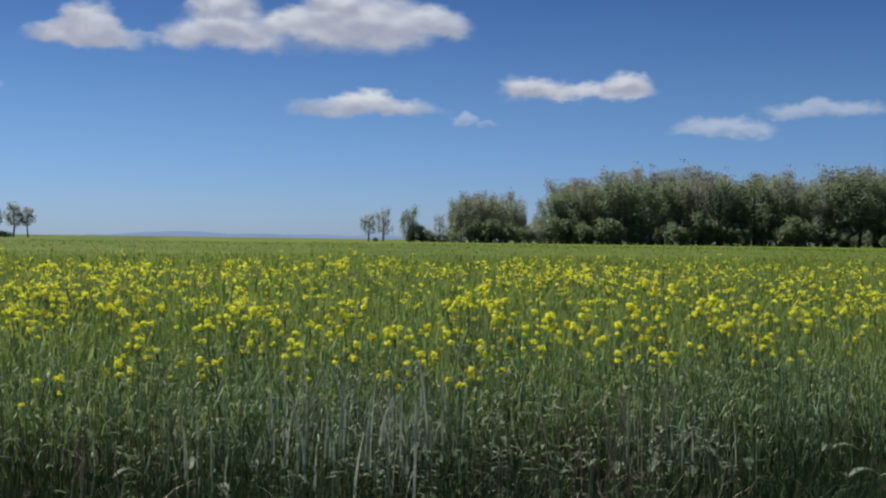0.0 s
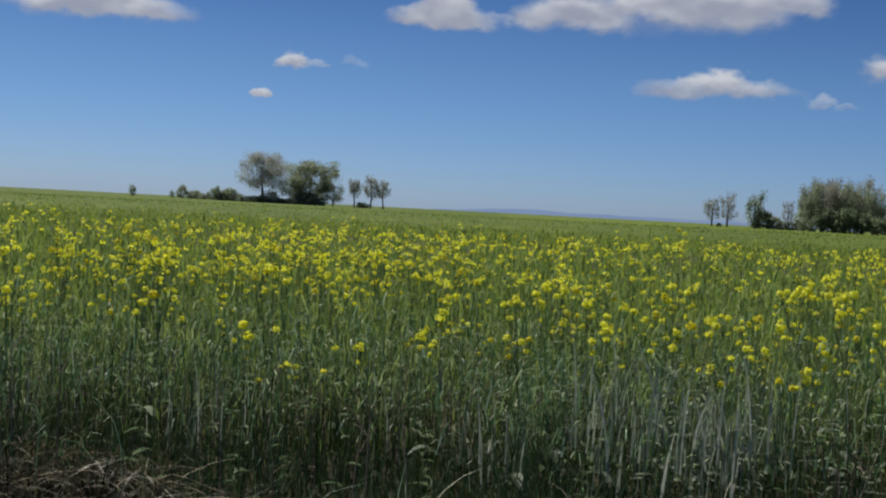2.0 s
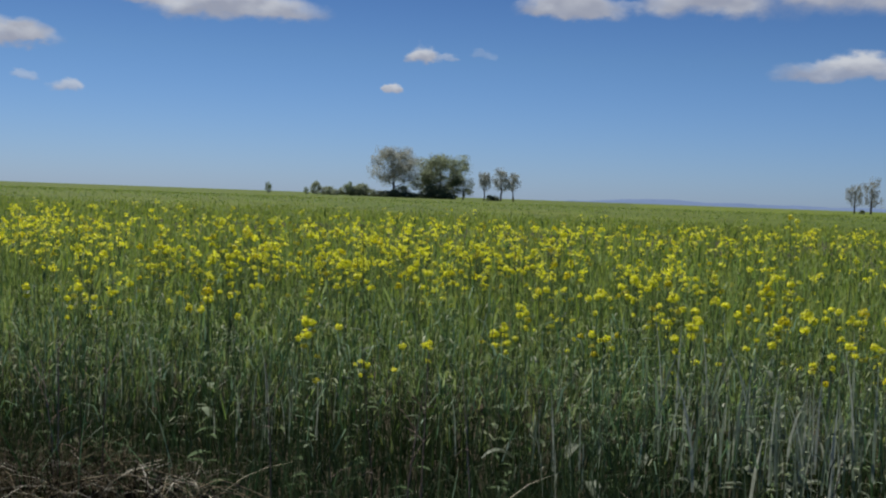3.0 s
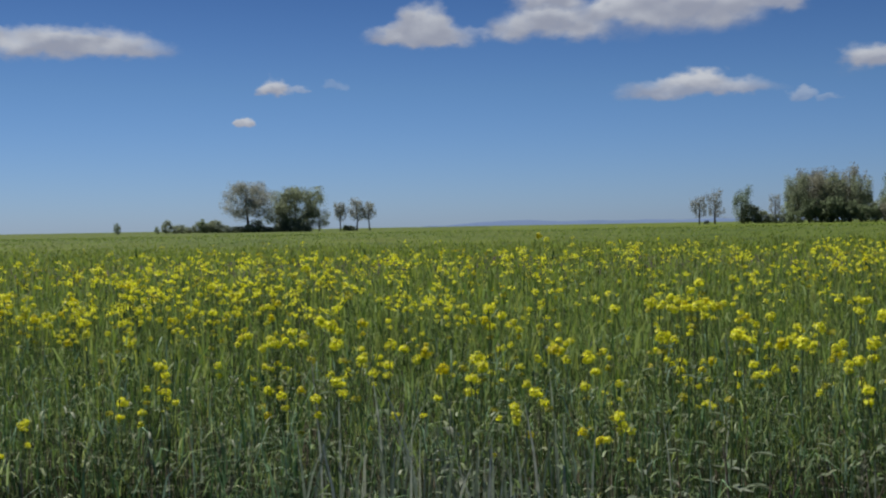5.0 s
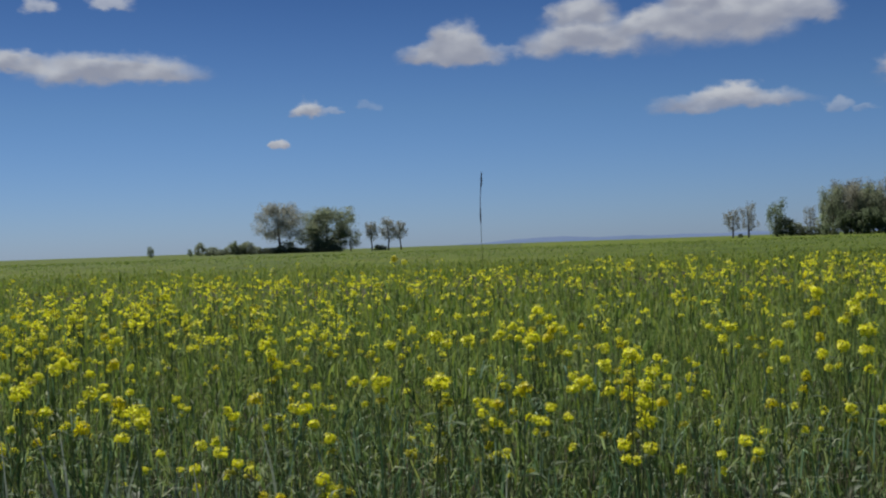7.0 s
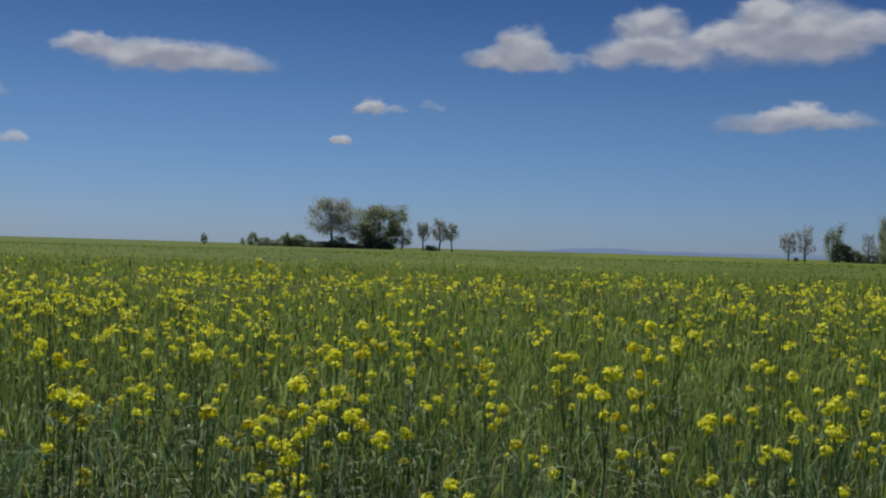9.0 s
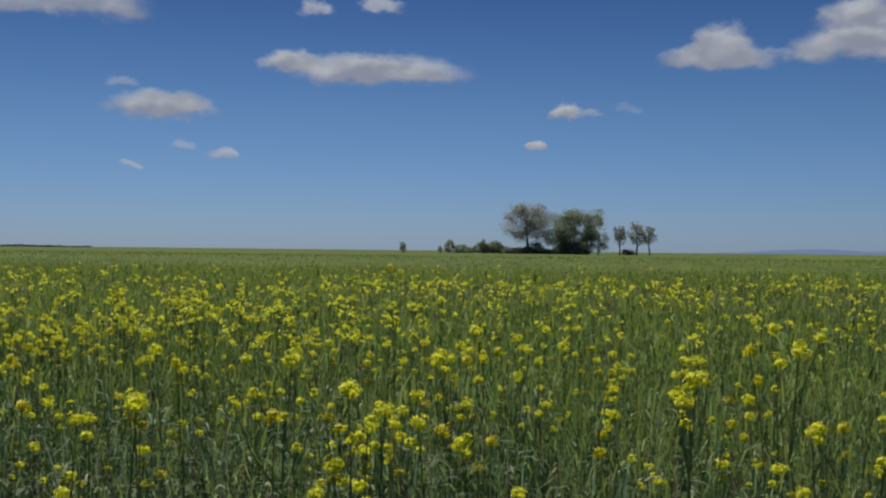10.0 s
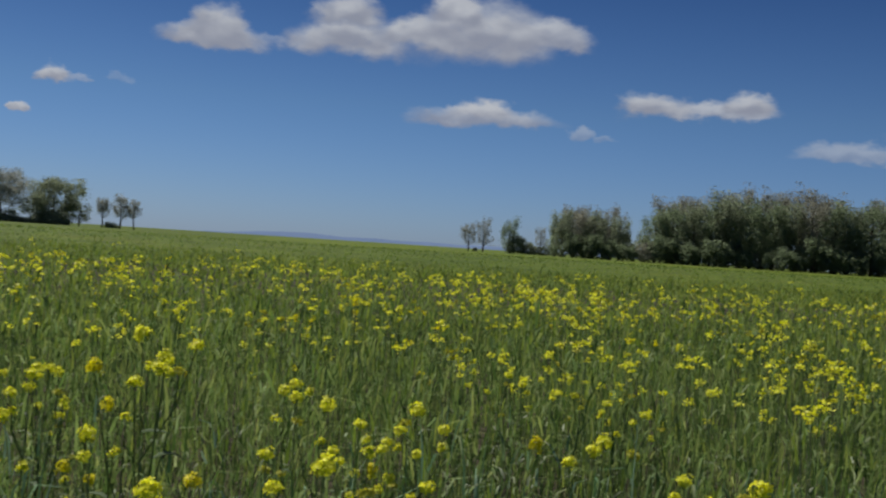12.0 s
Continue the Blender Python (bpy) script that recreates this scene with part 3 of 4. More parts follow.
def build_wheat():
    pieces, slots = [], []

    def add(made, slot, count=1):
        """A set of alike pieces; slot is one number, or one for each piece."""
        pieces.append(made)
        per = len(made[1]) // max(1, count)
        slots.append(np.full(len(made[1]), slot) if np.ndim(slot) == 0 else np.repeat(slot, per))

    for y0, y1, per, wide, levels, leaves in ((EDGE, 7.0, 400, 0.0042, 3, 2), (7.0, 12.0, 200, 0.0075, 3, 2), (12.0, 22.0, 72, 0.0148, 3, 2), (22.0, 45.0, 26, 0.026, 3, 1), (45.0, 95.0, 2.6, 0.10, 3, 1)):
        x, y = scatter(y0, y1, per)
        if y0 == EDGE:
            # thin and gappy along the edge, closing up further in
            gap = np.array([noise.noise(Vector((a * 2.6, b * 2.6, 4.0))) for a, b in zip(x, y)])
            inside = y - crop_edge(x)
            back = (inside > 0) & (rng.uniform(0, 1, len(x)) < np.clip(0.16 + 0.28 * inside + 0.9 * gap * np.clip(2.2 - inside, 0, 1), 0.05, 1))
            # a thin, weedy patch in the stand
            bare = np.hypot((x - 2.25) / 0.6, (y - 5.1) / 0.45)
            back &= rng.uniform(0, 1, len(x)) < np.clip(bare - 0.3, 0.15, 1)
            # and another, where pale bare stems stand
            bare = np.hypot((x - 1.2) / 0.45, (y - 5.05) / 0.5)
            back &= rng.uniform(0, 1, len(x)) < np.clip(bare - 0.2, 0.2, 1)
            x, y = x[back], y[back]
        elif y0 < 20:
            # thinner and thicker drifts
            drift = np.array([noise.noise(Vector((a * 0.9, b * 0.9, 4.0))) + 0.6 * noise.noise(Vector((a * 3.1, b * 3.1, 6.0))) for a, b in zip(x, y)])
            stand = rng.uniform(0, 1, len(x)) < np.clip(0.82 + 0.8 * drift, 0.3, 1)
            x, y = x[stand], y[stand]
        n = len(x)
        z = ground_height(x, y)
        tuft = np.array([noise.noise(Vector((a * 1.1, b * 1.1, 0.0))) for a, b in zip(x, y)])
        h = (rng.normal(0.78, 0.10, n) + 0.14 * tuft) * np.clip(0.84 + 0.4 * (y - crop_edge(x)), 0.5, 1.0) * np.where(y > 45, 0.35, 1.0)
        # near blades take the bluish tone that has shade put into it
        young = rng.uniform(0, 1, n) < np.clip((8.6 - y) / 3.4, 0, 1)
        # lower leaves close to the edge get the dark tone, shade as colour
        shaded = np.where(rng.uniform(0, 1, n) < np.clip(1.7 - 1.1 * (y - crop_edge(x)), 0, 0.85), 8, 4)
        # upright stalk, then the leaves that bend away from it
        if y0 < 20:
            add(blades(x, y, z, h, rng.uniform(0.4, 0.7, n) * wide, rng.uniform(0.0, 0.34, n), 3), np.where(rng.uniform(0, 1, n) < np.clip((10.0 - y) / 4.0, 0, 1), 2, 0), n)
        for k in range(leaves):
            start = rng.uniform(0.45, 0.95, n) * h
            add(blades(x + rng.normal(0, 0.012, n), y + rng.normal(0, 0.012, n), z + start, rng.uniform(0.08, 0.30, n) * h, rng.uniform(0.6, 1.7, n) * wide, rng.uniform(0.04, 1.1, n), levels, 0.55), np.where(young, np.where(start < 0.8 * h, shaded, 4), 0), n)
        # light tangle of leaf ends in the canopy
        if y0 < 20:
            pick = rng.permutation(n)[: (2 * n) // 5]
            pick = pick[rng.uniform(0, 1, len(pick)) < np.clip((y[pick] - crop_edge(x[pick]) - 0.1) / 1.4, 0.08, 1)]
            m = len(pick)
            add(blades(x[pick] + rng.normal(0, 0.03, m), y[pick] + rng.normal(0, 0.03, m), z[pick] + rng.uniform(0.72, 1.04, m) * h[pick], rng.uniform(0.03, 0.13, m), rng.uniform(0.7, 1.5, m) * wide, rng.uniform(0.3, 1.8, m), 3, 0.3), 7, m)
        m = n // 4 if y0 < 10 else (2 * n) // 3
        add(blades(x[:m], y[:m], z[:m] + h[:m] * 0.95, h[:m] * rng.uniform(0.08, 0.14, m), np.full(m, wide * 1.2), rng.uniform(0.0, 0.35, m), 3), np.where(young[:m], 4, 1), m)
    # pale waxy stems, bare in their upper part, in loose bunches along the edge
    x, y = scatter(EDGE, 6.6, 190)
    bunch = np.array([noise.noise(Vector((a * 1.7, b * 1.7, 9.0))) for a, b in zip(x, y)])
    back = (y > crop_edge(x) + 0.35) & (rng.uniform(0, 1, len(x)) < np.clip(-0.2 + 1.9 * bunch, 0.01, 0.9) * np.clip(0.35 + 0.8 * (y - crop_edge(x)), 0, 1) * np.clip(2.2 - 0.9 * (y - EDGE), 0.15, 1))
    x, y = x[back], y[back]
    n = len(x)
    add(blades(x, y, ground_height(x, y) + rng.uniform(0.34, 0.52, n), rng.uniform(0.12, 0.38, n), rng.uniform(0.003, 0.008, n), rng.uniform(0.0, 0.25, n), 3), 5)
    # one close stand of tall pale stems
    n = 150
    x, y = rng.normal(1.15, 0.23, n), rng.normal(5.3, 0.22, n)
    add(blades(x, y, ground_height(x, y) + rng.uniform(0.34, 0.6, n), rng.uniform(0.18, 0.5, n), rng.uniform(0.006, 0.013, n), rng.uniform(0.0, 0.36, n), 4), 5)
    # bent-over leaf tips that lie flat, pale in place of sun glints
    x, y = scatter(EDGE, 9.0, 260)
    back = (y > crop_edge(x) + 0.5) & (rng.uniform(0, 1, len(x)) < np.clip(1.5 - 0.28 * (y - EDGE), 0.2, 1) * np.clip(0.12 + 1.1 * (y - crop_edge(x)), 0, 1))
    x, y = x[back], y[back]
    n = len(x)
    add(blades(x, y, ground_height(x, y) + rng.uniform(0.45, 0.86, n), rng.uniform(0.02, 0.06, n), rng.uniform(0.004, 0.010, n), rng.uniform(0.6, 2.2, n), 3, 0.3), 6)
    # low blades between the stalks along the edge, coloured dark for the shade there
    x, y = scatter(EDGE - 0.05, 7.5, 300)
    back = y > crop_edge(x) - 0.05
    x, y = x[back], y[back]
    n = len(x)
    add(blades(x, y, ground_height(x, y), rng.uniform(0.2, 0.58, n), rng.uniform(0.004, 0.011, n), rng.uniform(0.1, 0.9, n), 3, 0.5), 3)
    # grass along the very edge, its shade away from the sun put into dark colour
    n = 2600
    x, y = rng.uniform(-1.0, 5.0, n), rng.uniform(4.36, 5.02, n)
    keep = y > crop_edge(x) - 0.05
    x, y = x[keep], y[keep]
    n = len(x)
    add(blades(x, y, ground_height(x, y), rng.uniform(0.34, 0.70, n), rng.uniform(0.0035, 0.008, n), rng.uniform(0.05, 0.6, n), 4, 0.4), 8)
    # green shoots growing through the dead grass
    n = 1500
    x, y = rng.uniform(-4.5, 0.9, n), rng.uniform(4.15, 4.9, n)
    keep = rng.uniform(0, 1, n) < np.clip((y - 4.1) / 0.7, 0.05, 1)
    x, y = x[keep], y[keep]
    n = len(x)
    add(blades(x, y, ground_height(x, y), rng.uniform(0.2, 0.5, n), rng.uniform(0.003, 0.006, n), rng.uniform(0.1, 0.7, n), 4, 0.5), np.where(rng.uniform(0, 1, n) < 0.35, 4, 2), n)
    v, q = joined(pieces)
    tagged(new("wheat_crop", sheet("wheat_crop", v, q, slots=np.concatenate(slots), materials=(BLADE, EAR, STALK, GAP_SHADE, FRONT, PALE_STEM, GLINT_TIP, TANGLE, EDGE_SHADED))), "green wheat standing knee to hip high, dark between stems", "wheat", kind="stuff")


build_wheat()


def head_florets(radius, florets, petal):
    """One round flower head: four-petalled florets on a dome."""
    c = rng.normal(size=(florets, 3))
    c[:, 2] = np.where(c[:, 2] < -0.4, -c[:, 2], c[:, 2])
    c /= np.linalg.norm(c, axis=1)[:, None]
    vs = []
    for d in c:
        n = Vector(d)
        side = n.cross(Vector((0.2, 0.1, 1))).normalized()
        other = n.cross(side)
        turn = rng.uniform(0, 1.57)
        centre = Vector(d * radius * np.array([1, 1, 1.1])) * rng.uniform(0.45, 1.15)
        for p in range(4):
            a = turn + p * math.pi / 2
            ray = math.cos(a) * side + math.sin(a) * other
            cross = n.cross(ray)
            tip = centre + ray * petal + n * petal * 0.25
            vs += [centre, centre + ray * petal * 0.6 + cross * petal * 0.38, tip, centre + ray * petal * 0.6 - cross * petal * 0.38]
    return np.array(vs, np.float32), np.arange(len(vs)).reshape(-1, 4)


def bud_cluster(radius):
    c = rng.normal(size=(9, 3)) * radius * 0.4
    c[:, 2] = np.abs(c[:, 2]) + radius * 0.55
    return flakes(c, np.full(9, 0.009), 0.6)


def broad_leaf(at, length, turn, rise):
    """A lobed, folded leaf on a stem."""
    d = Vector((math.cos(turn), math.sin(turn), 0))
    w = Vector((-math.sin(turn), math.cos(turn), 0))
    vs, qs = [], []
    for k in range(5):
        s = k / 4
        mid = Vector(at) + d * length * s + Vector((0, 0, rise * length * (s - 0.9 * s * s)))
        half = length * 0.20 * (0.25 + math.sin(math.pi * min(1, s * 0.95 + 0.05)) * (1.0 if k % 2 else 0.75)) * (1 - 0.6 * s)
        vs += [mid - w * half + Vector((0, 0, half * 0.5)), mid, mid + w * half + Vector((0, 0, half * 0.5))]
    for k in range(4):
        qs += [(3 * k, 3 * k + 1, 3 * k + 4, 3 * k + 3), (3 * k + 1, 3 * k + 2, 3 * k + 5, 3 * k + 4)]
    return np.array(vs, np.float32), np.array(qs, np.int32)


FADED = stuff_material("faded_petal", [(0.30, 0.32, 0.03), (0.45, 0.44, 0.03), (0.60, 0.55, 0.03)], 0.6, 0.35, grain=0.1, scale=30)
FADED_HEAD = sheet("faded_head", *head_florets(0.017, 12, 0.008), materials=(FADED,))
HEADS = [sheet("flower_head", *head_florets(r, n, p), materials=(PETAL,)) for r, n, p in ((0.021, 28, 0.0095), (0.017, 22, 0.009), (0.024, 34, 0.0095), (0.012, 12, 0.0085))]
GOLDEN_HEAD = sheet("golden_head", *head_florets(0.019, 24, 0.009), materials=(DEEP_PETAL,))
BUDS = sheet("buds", *bud_cluster(0.016), materials=(BUD,))


def mustard_plan(r, height):
    """Stem line, side branches and leaves of one plant; the tips carry the heads."""
    bend = np.array([r.uniform(-0.06, 0.06), r.uniform(-0.06, 0.06), 0]) * height
    line = [bend * s * s + np.array([0, 0, height * s]) for s in (0, 0.35, 0.7, 1.0)]
    stems, tips = [tube(line, [0.0032, 0.0028, 0.0022, 0.0016], 4)], [(line[-1], 0)]
    for k in range(r.randint(2, 4)):
        s = r.uniform(0.5, 0.8)
        root = bend * s * s + np.array([0, 0, height * s])
        a, reach = r.uniform(0, 6.28), r.choice((0.04, 0.065, 0.095, 0.14))
        end = root + np.array([math.cos(a) * reach, math.sin(a) * reach, height * (1.0 - s - r.choice((0.015, 0.045, 0.09, 0.18)))])
        mid = root * 0.5 + end * 0.5 + np.array([math.cos(a), math.sin(a), 0]) * 0.02
        stems.append(tube([root, mid, end], [0.0026, 0.002, 0.0014], 3))
        tips.append((end, 1))
    leaves = [broad_leaf(bend * s * s + np.array([0, 0, height * s]), r.uniform(0.06, 0.15) * (1.25 - s), r.uniform(0, 6.28), r.uniform(0.1, 0.8)) for s in (0.18, 0.3, 0.42, 0.55, 0.66, 0.78)]
    return stems, tips, leaves


def mustard_plant(seed, height):
    r = random.Random(seed)
    stems, tips, leaves = mustard_plan(r, height)
    ob = thing("mustard_plant", Matrix(), "yellow-flowering wild mustard standing among green wheat", "flower", "mustard plants in the wheat")
    part("stem", sheet("stem", *joined(stems), materials=(STEM,)), ob)
    part("foliage", sheet("foliage", *joined(leaves), materials=(BROAD,)), ob)
    for p, side in tips:
        past = side and r.random() < 0.3
        golden = not past and r.random() < 0.14
        fresh = GOLDEN_HEAD if golden else HEADS[r.choice((0, 1, 2)) if not side else r.choice((1, 1, 3, 3, 3))]
        head = part("flower_head", FADED_HEAD if past else fresh, ob, "pale green fading flower head" if past else "deep golden flower head" if golden else "")
        head.location = p
        head.rotation_euler = (r.uniform(-0.3, 0.3), r.uniform(-0.3, 0.3), r.uniform(0, 6.28))
        part("bud", BUDS, head, "green unopened buds")
    return ob


PLANTS = [mustard_plant(100 + k, 1.0) for k in range(9)]
placed = []


def set_plant(k, x, y, top):
    """Plant number k with its top at a height; the first use moves the built one, later ones copy it."""
    r = random.Random(int(x * 977 + y * 131))
    s = top / 1.0
    m = Matrix.Translation((x, y, float(ground_height(np.array(x), np.array(y))))) @ Matrix.Rotation(r.uniform(0, 6.28), 4, "Z") @ Matrix.Diagonal((max(0.92, s), max(0.92, s), s, 1))
    if k in placed:
        own = PLANTS[k].scale
        copy_thing(PLANTS[k], m @ Matrix.Diagonal((1 / own.x, 1 / own.y, 1 / own.z, 1)))
    else:
        PLANTS[k].matrix_world = m
        placed.append(k)


# plants that stand out, where they stand: x, y, height of the flower head
KNOWN = [
    (1.25, 5.86, 0.89), (0.07, 5.59, 0.91), (-0.57, 4.9, 0.93), (0.46, 6.21, 1.05), (-0.53, 6.96, 1.08), (-0.95, 4.85, 1.06),
    (1.59, 5.55, 1.05), (0.12, 5.76, 1.02), (1.21, 5.24, 1.09), (0.73, 5.98, 1.13), (1.43, 5.35, 0.97), (1.87, 5.50, 1.13),
    (0.53, 6.04, 1.08), (1.36, 5.89, 0.82), (1.51, 5.40, 1.09), (2.48, 5.40, 0.95), (2.56, 5.33, 1.2), (1.69, 5.44, 0.85),
    (1.98, 6.24, 1.18), (2.87, 5.64, 0.92), (1.62, 5.87, 0.91), (2.48, 5.77, 1.07), (2.44, 5.88, 1.11), (2.24, 5.52, 1.1),
    (2.67, 5.63, 1.08), (2.57, 5.13, 1.05), (3.68, 6.23, 1.03), (2.05, 5.94, 1.19), (3.26, 5.84, 1.2), (2.01, 5.16, 1.16),
]
tallest = mustard_plant(777, 1.44)
tallest.matrix_world = Matrix.Translation((1.65, 8.24, 0.0))
tagged(tallest, "tall yellow wild mustard standing above the others")
for k, (x, y, top) in enumerate(KNOWN):
    set_plant(k % 9, x, y, top)


def flower_share(x, y):
    """How thickly the mustard stands: patchy, thin along the edge, fading out past twenty-five metres."""
    patch = np.array([noise.noise(Vector((a * 0.35, b * 0.35, 2.0))) + 0.6 * noise.noise(Vector((a * 0.09, b * 0.09, 7.0))) for a, b in zip(x, y)])
    start = np.where(x < 1.3, 4.8, 4.85)
    return np.clip(0.62 + 1.3 * patch, 0.08, 1.3) * np.clip((y - start) / 0.8, 0.1, 1) * np.clip((27 - np.hypot(x - 2, y - 2)) / 15, 0.015, 1)


def build_mustard():
    x, y = scatter(EDGE + 0.2, 36.0, 11.5)
    share = flower_share(x, y)
    keep = rng.uniform(0, 1, len(x)) < share * np.where(y < 6.6, 0.64, 0.92)
    x, y = x[keep], y[keep]
    near = (x > -2.8) & (x < 5.6) & (y < 9.5)
    order = np.argsort(y[near])
    nx, ny = x[near][order], y[near][order]
    for k in range(min(270, len(nx))):
        set_plant(k % 9, float(nx[k]), float(ny[k]), float(np.clip(rng.normal(0.98, 0.11), 0.7, 1.25)))
    rest_x, rest_y = np.concatenate([x[~near], nx[270:]]), np.concatenate([y[~near], ny[270:]])
    pieces, slots = [], []
    for px, py in zip(rest_x, rest_y):
        far = math.hypot(px - 2, py - 2)
        z = float(ground_height(np.array(px), np.array(py)))
        top = float(np.clip(rng.normal(0.98, 0.10), 0.7, 1.25))
        hue = int(rng.choice((0, 0, 0, 0, 0, 2, 0, 3)))
        for b in range(int(rng.integers(2, 6))):
            off = rng.normal(0, 0.056, 2) if b else (0, 0)
            p = np.array([px + off[0], py + off[1], z + top - (rng.exponential(0.075) if b else 0)])
            n = 24 if far < 9 else (13 if far < 16 else 7)
            n = n if b == 0 else max(5, (2 * n) // 3)
            size = 0.017 if far < 9 else (0.024 if far < 16 else 0.036)
            c = p + rng.normal(0, (0.0125 if far < 16 else 0.016) * (1.0 if b == 0 else 0.8), (n, 3)) * np.array([1.1, 1.1, 0.85])
            f = flakes(c, np.full(n, size), 0.8)
            pieces.append(f), slots.append(np.full(len(f[1]), hue if rng.uniform() < 0.7 else 0))
            if far < 14:
                s = tube([(px, py, z + 0.2), tuple(p)], [0.003, 0.0015], 3)
                pieces.append(s), slots.append(np.ones(len(s[1])))
    v, q = joined(pieces)
    tagged(new("mustard_flowers", sheet("mustard_flowers", v, q, slots=np.concatenate(slots), materials=(PETAL, BROAD, DEEP_PETAL, FADED))), "countless yellow mustard flowers spread through the wheat", "flowers", kind="stuff")


build_mustard()


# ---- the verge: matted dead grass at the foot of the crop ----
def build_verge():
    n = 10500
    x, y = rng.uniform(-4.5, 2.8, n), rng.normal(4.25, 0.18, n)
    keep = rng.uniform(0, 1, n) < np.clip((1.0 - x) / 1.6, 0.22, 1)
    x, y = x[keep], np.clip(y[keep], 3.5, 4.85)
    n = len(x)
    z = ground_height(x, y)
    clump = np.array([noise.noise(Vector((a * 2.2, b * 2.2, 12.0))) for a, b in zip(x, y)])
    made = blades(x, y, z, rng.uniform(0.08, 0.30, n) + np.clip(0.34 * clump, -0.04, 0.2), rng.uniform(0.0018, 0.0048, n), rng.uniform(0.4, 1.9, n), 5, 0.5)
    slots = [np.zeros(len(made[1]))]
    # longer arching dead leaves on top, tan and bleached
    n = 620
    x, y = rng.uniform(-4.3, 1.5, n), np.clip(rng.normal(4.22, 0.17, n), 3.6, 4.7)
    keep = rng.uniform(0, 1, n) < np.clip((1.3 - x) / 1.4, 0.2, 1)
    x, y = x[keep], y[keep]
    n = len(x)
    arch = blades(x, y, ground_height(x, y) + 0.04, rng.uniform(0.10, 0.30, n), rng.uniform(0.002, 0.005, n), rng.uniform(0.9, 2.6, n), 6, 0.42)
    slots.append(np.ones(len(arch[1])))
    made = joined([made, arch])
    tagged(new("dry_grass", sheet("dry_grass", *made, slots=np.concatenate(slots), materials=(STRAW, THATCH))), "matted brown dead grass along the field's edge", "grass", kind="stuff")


build_verge()


def bent_stalk(points, radius, label, name="dry_stalk"):
    ob = thing(name, Matrix.Translation(points[0]), label, "stalk", "dry stalks at the field's edge")
    line = [Vector(p) - Vector(points[0]) for p in points]
    part("stem", sheet("stem", *tube(line, [radius * (1 - 0.5 * k / len(line)) for k in range(len(line))], 5), materials=(PALE_STRAW,)), ob)
    return ob


# one tall thin dead stalk that stands above the crop, with a dark leaf sheath round it
stalk = thing("dry_stalk", Matrix.Translation((2.235, 4.125, 0.0)), "tall thin dead stalk with a dark tip above the wheat", "stalk", "dry stalks at the field's edge")
part("stem", sheet("stem", *tube([(0, 0, 0), (-0.012, -0.01, 0.7), (-0.02, -0.018, 1.22), (-0.022, -0.02, 1.535)], [0.0012, 0.0009, 0.0004, 0.00035], 5), materials=(STEM,)), stalk)
part("upper_stem", sheet("upper_stem", *tube([(-0.022, -0.02, 1.535), (-0.0225, -0.022, 1.56), (-0.021, -0.024, 1.585), (-0.019, -0.026, 1.615)], [0.0005, 0.0006, 0.0005, 0.0005], 5), materials=(BARK,)), stalk, "dark dried upper stem")
part("sheath", sheet("sheath", *tube([(-0.022, -0.02, 1.538), (-0.0225, -0.021, 1.55), (-0.022, -0.022, 1.562)], [0.0008, 0.0013, 0.0007], 5), materials=(BARK,)), stalk, "dark dried leaf sheath")
part("seed_head", sheet("seed_head", *tube([(-0.0195, -0.025, 1.594), (-0.019, -0.026, 1.604), (-0.0185, -0.0265, 1.616)], [0.0008, 0.0014, 0.0006], 5), materials=(BARK,)), stalk, "thin dark seed head")

# a tall weed with a pale tip
weed = thing("tall_weed", Matrix.Translation((-0.43, 5.22, 0.0)), "tall thin weed with a pale tip among the mustard", "weed")
part("stem", sheet("stem", *tube([(0, 0, 0), (-0.01, 0, 0.6), (-0.03, 0, 1.05), (-0.045, 0, 1.38)], [0.0028, 0.0025, 0.002, 0.0015], 5), materials=(STEM,)), weed)
weed_leaves = [broad_leaf((-0.02 - 0.02 * k / 8, 0, 0.62 + 0.08 * k), 0.075 - 0.004 * k, 2.4 * k, 0.7) for k in range(9)]
part("foliage", sheet("foliage", *joined(weed_leaves), materials=(BROAD,)), weed)
part("tip", sheet("tip", *flakes(np.stack([rng.normal(-0.045, 0.005, 16), rng.normal(0, 0.005, 16), rng.uniform(1.30, 1.42, 16)], -1), np.full(16, 0.012), 0.5), materials=(PALE_STRAW,)), weed, "pale dry tip")

# long straws lying over the dead grass, a few of them broken
straw_rng = random.Random(11)
for k in range(58):
    x, y = straw_rng.uniform(-3.2, 1.0), straw_rng.uniform(4.05, 4.55)
    z = float(ground_height(np.array(x), np.array(y)))
    a = straw_rng.choice((-0.35, -0.2, 0.1, 0.3, math.pi - 0.2, math.pi + 0.3)) + straw_rng.uniform(-0.25, 0.25)
    d = Vector((math.cos(a), 0.4 * math.sin(a), 0))
    span, rise = straw_rng.uniform(0.22, 0.62), straw_rng.uniform(0.05, 0.20)
    fold = straw_rng.uniform(0.3, 0.6) if k % 6 == 0 else None
    line = []
    for j in range(8):
        t = j / 7
        up = rise * (1 - abs(t - fold) / max(fold, 1 - fold)) if fold else rise * (1.9 * t - 1.75 * t * t)
        side = 0.05 * math.sin(3.0 * t + k)
        p = Vector((x, y, 0)) + d * span * t + Vector((0, side, 0))
        line.append((p.x, p.y, z + 0.03 + up + straw_rng.uniform(-0.004, 0.004)))
    line[0] = (x, y, z)
    bent_stalk(line, straw_rng.uniform(0.0010, 0.0024), "pale broken straw lying over dead grass" if fold else "long pale straw arching over dead grass", "broken_straw" if fold else "loose_straw")


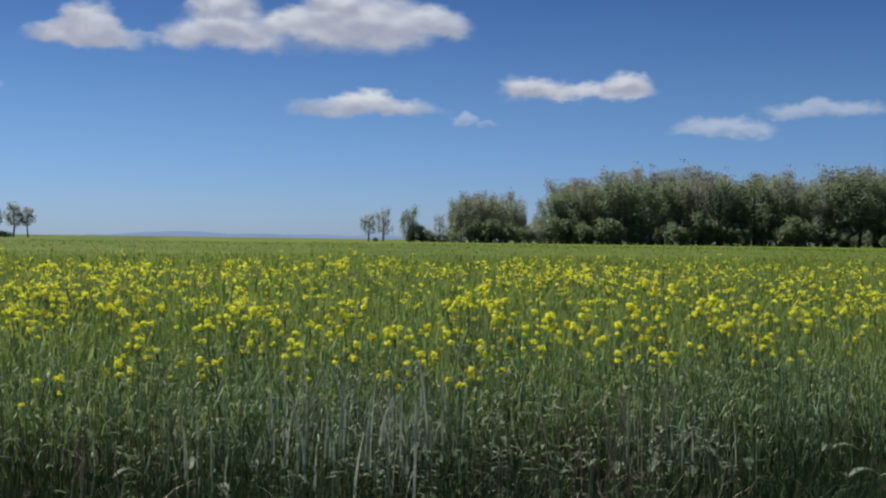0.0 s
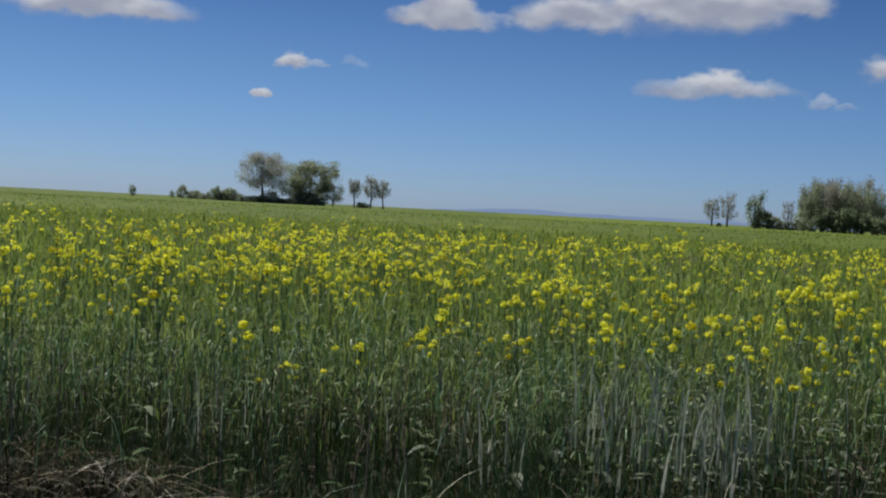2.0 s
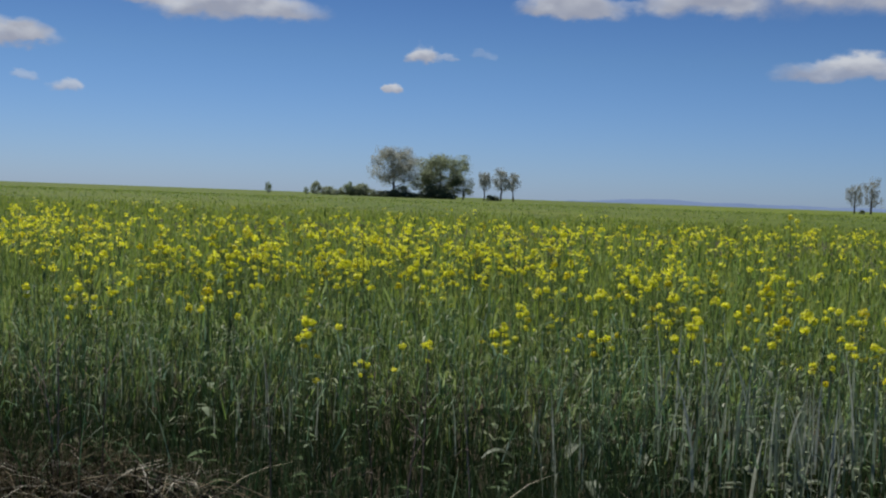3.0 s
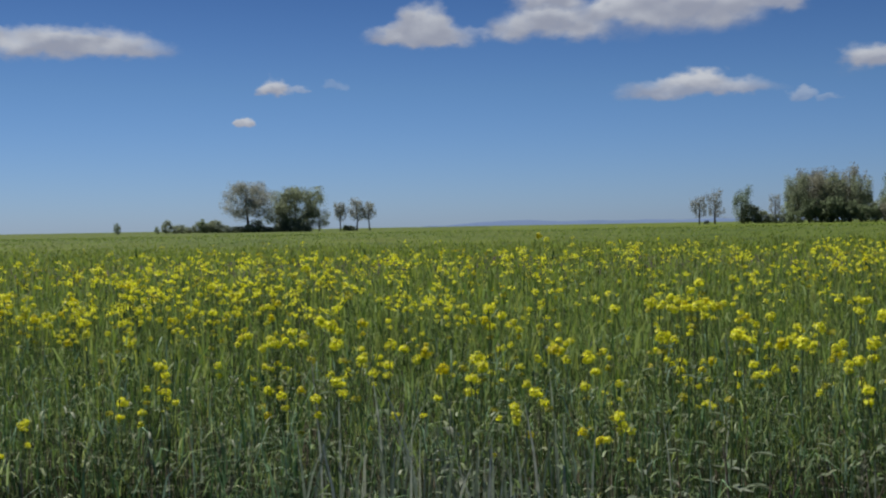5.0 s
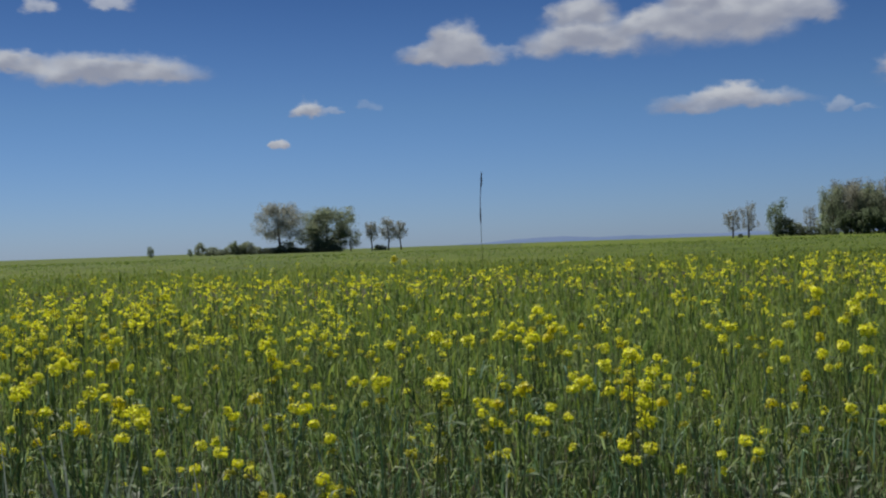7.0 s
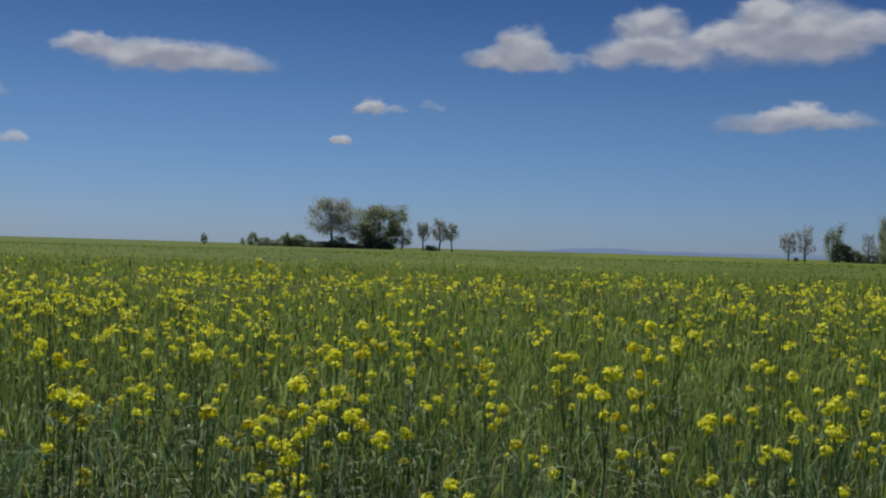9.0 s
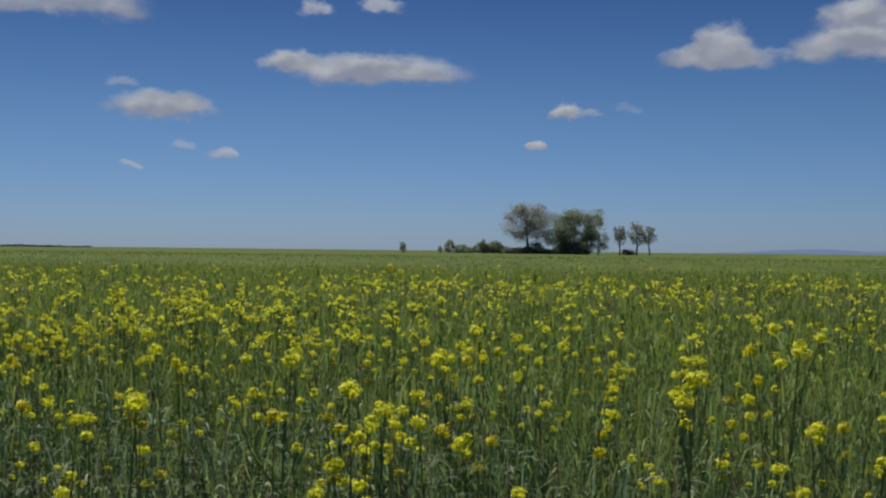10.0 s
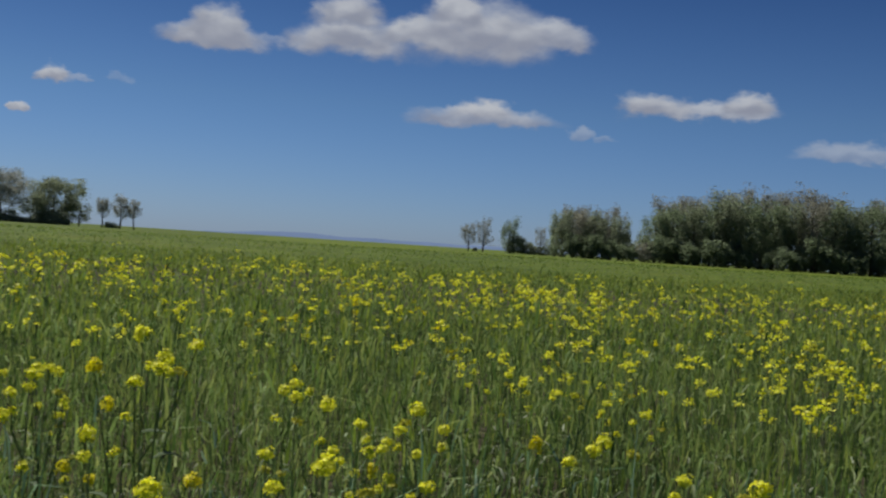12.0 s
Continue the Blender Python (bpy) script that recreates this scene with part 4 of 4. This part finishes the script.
# low leafy weeds, pale and broad-leaved, along the foot of the crop
PALE = stuff_material("pale_weed_leaf", [(0.0492, 0.084, 0.036), (0.082, 0.1176, 0.064), (0.1558, 0.1848, 0.132), (0.2706, 0.294, 0.232)], 0.6, 0.25, grain=0.2, scale=10, spec=0.2)
weed_rng = random.Random(23)
for k in range(32):
    x, y = weed_rng.uniform(1.1, 3.2), weed_rng.uniform(4.95, 5.6)
    tall = weed_rng.uniform(0.5, 0.84)
    ob = thing("leafy_weed", Matrix.Translation((x, y, float(ground_height(np.array(x), np.array(y))))), "low weed with pale broad leaves at the crop's foot", "weed", "leafy weeds at the crop's edge")
    lean = (weed_rng.uniform(-0.12, 0.12), weed_rng.uniform(-0.10, 0.05))
    part("stem", sheet("stem", *tube([(0, 0, 0), (lean[0] * 0.3, lean[1] * 0.3, tall * 0.5), (lean[0], lean[1], tall)], [0.004, 0.003, 0.0015], 4), materials=(STEM,)), ob)
    for j in range(weed_rng.randint(4, 8)):
        s = weed_rng.uniform(0.35, 1.0)
        part("leaf", sheet("leaf", *broad_leaf((lean[0] * s * s, lean[1] * s * s, tall * s), weed_rng.uniform(0.04, 0.11), weed_rng.uniform(0, 6.28), weed_rng.uniform(-0.5, 1.6)), materials=(PALE,)), ob)

# last year's dead stems standing at the edge, brown and broken
DEAD = stuff_material("dead_stem", [(0.10, 0.065, 0.045), (0.19, 0.145, 0.115), (0.30, 0.245, 0.20)], 0.8, 0.05, "object", 0.3, 20)
dead_rng = random.Random(31)
for k in range(84):
    x, y = (dead_rng.uniform(1.7, 2.9), dead_rng.uniform(4.7, 5.5)) if k < 60 else (dead_rng.uniform(-1.5, 4.4), dead_rng.uniform(4.3, 4.9))
    z = float(ground_height(np.array(x), np.array(y)))
    tall, a = dead_rng.uniform(0.45, 0.85), dead_rng.uniform(0, 6.28)
    d = Vector((math.cos(a), math.sin(a), 0)) * dead_rng.uniform(0.02, 0.22)
    ob = thing("dead_stem", Matrix.Translation((x, y, z)), "brown dead weed stem standing at the crop's edge", "stem", "dead stems at the crop's edge")
    part("stem", sheet("stem", *tube([(0, 0, 0), tuple(d * 0.3 + Vector((0, 0, tall * 0.5))), tuple(d + Vector((0, 0, tall)))], [0.0034, 0.0028, 0.0015], 4), materials=(DEAD,)), ob)
    for j in range(dead_rng.randint(1, 3)):
        s = dead_rng.uniform(0.45, 0.85)
        root = d * s * s + Vector((0, 0, tall * s))
        b = dead_rng.uniform(0, 6.28)
        tip = root + Vector((math.cos(b) * 0.07, math.sin(b) * 0.07, dead_rng.uniform(-0.03, 0.12)))
        part("twig", sheet("twig", *tube([tuple(root), tuple((root + tip) / 2 + Vector((0, 0, 0.01))), tuple(tip)], [0.002, 0.0016, 0.001], 3), materials=(DEAD,)), ob)

# long pale dead blades arching out of the crop's foot
DRY_BLADE = stuff_material("dry_blade", [(0.26, 0.24, 0.15), (0.36, 0.34, 0.24)], 0.6, 0.2, "object", 0.2, 12)
for k, (x, y, way, tall, reach) in enumerate(((0.78, 4.42, 2.7, 0.52, 0.22), (0.1, 4.55, 0.5, 0.45, 0.3), (1.55, 4.4, 3.6, 0.5, 0.26), (2.5, 4.45, 0.2, 0.5, 0.3), (3.2, 4.5, 3.0, 0.55, 0.25), (2.05, 4.5, 5.6, 0.42, 0.3), (-0.9, 4.6, 0.3, 0.35, 0.35), (1.2, 4.6, 1.0, 0.6, 0.2), (2.85, 4.6, 2.2, 0.62, 0.2))):
    z = float(ground_height(np.array(x), np.array(y)))
    ob = thing("dry_reed", Matrix.Translation((x, y, z)), "long pale dead reed leaf arching over the edge", "reed", "dry reeds at the crop's edge")
    d, w = Vector((math.cos(way), math.sin(way), 0)), Vector((-math.sin(way), math.cos(way), 0))
    vs = []
    for j in range(7):
        t = j / 6
        mid = d * reach * t * t + Vector((0, 0, tall * (1.25 * t - 0.35 * t * t * t)))
        half = 0.0055 * (1.05 - t**2.5)
        vs += [mid - w * half, mid - d * half * 0.5, mid + w * half]
    qs = [q for j in range(6) for q in ((3 * j, 3 * j + 1, 3 * j + 4, 3 * j + 3), (3 * j + 1, 3 * j + 2, 3 * j + 5, 3 * j + 4))]
    part("blade", sheet("blade", np.array(vs, np.float32), np.array(qs, np.int32), materials=(DRY_BLADE,)), ob)

# soft awned grass ears on pale stems along the edge
AWN = stuff_material("grass_ear_bristle", [(0.20, 0.23, 0.15), (0.30, 0.32, 0.22), (0.40, 0.41, 0.31)], 0.6, 0.45, grain=0.15, scale=20, spec=0.2)
ear_rng = random.Random(47)


def grass_ear(x, y, top, length):
    """A foxtail grass: thin stem, a slightly nodding cylinder of bristles and one hanging leaf."""
    z = float(ground_height(np.array(x), np.array(y)))
    ob = thing("foxtail_grass", Matrix.Translation((x, y, z)), "grass stem with soft pale bristly ear", "wild grass", "foxtail grasses at the crop's edge")
    a, lean = ear_rng.uniform(0, 6.28), ear_rng.uniform(0.02, 0.07)
    d = Vector((math.cos(a), math.sin(a), 0))
    knee, tip = d * lean + Vector((0, 0, top - length)), d * (lean + length * 0.25) + Vector((0, 0, top))
    part("stem", sheet("stem", *tube([(0, 0, 0), tuple(d * lean * 0.3 + Vector((0, 0, (top - length) * 0.55))), tuple(knee)], [0.0024, 0.002, 0.0014], 4), materials=(STEM,)), ob)
    pieces = []
    for k in range(46):
        s = ear_rng.random()
        root = knee.lerp(tip, s)
        b = ear_rng.uniform(0, 6.28)
        out = 0.010 * (0.5 + math.sin(math.pi * min(1.0, s * 0.9 + 0.1)))
        end = root + Vector((math.cos(b) * out, math.sin(b) * out, 0.014))
        pieces.append(tube([tuple(root), tuple(end)], [0.0022, 0.0007], 3))
    part("ear", sheet("ear", *joined(pieces), materials=(AWN,)), ob, "pale bristly ear")
    part("leaf", sheet("leaf", *broad_leaf((lean * 0.3 * d.x, lean * 0.3 * d.y, top * 0.5), 0.16, a + 2.0, 0.9), materials=(PALE,)), ob)


for x, y, top in ((2.62, 5.55, 0.93), (2.93, 5.49, 0.92), (1.28, 5.2, 0.86), (1.05, 5.3, 0.90)):
    grass_ear(x, y, top, 0.10)
for k in range(24):
    grass_ear(ear_rng.uniform(-0.4, 3.9), ear_rng.uniform(4.75, 5.7), ear_rng.uniform(0.66, 0.9), ear_rng.uniform(0.05, 0.10))
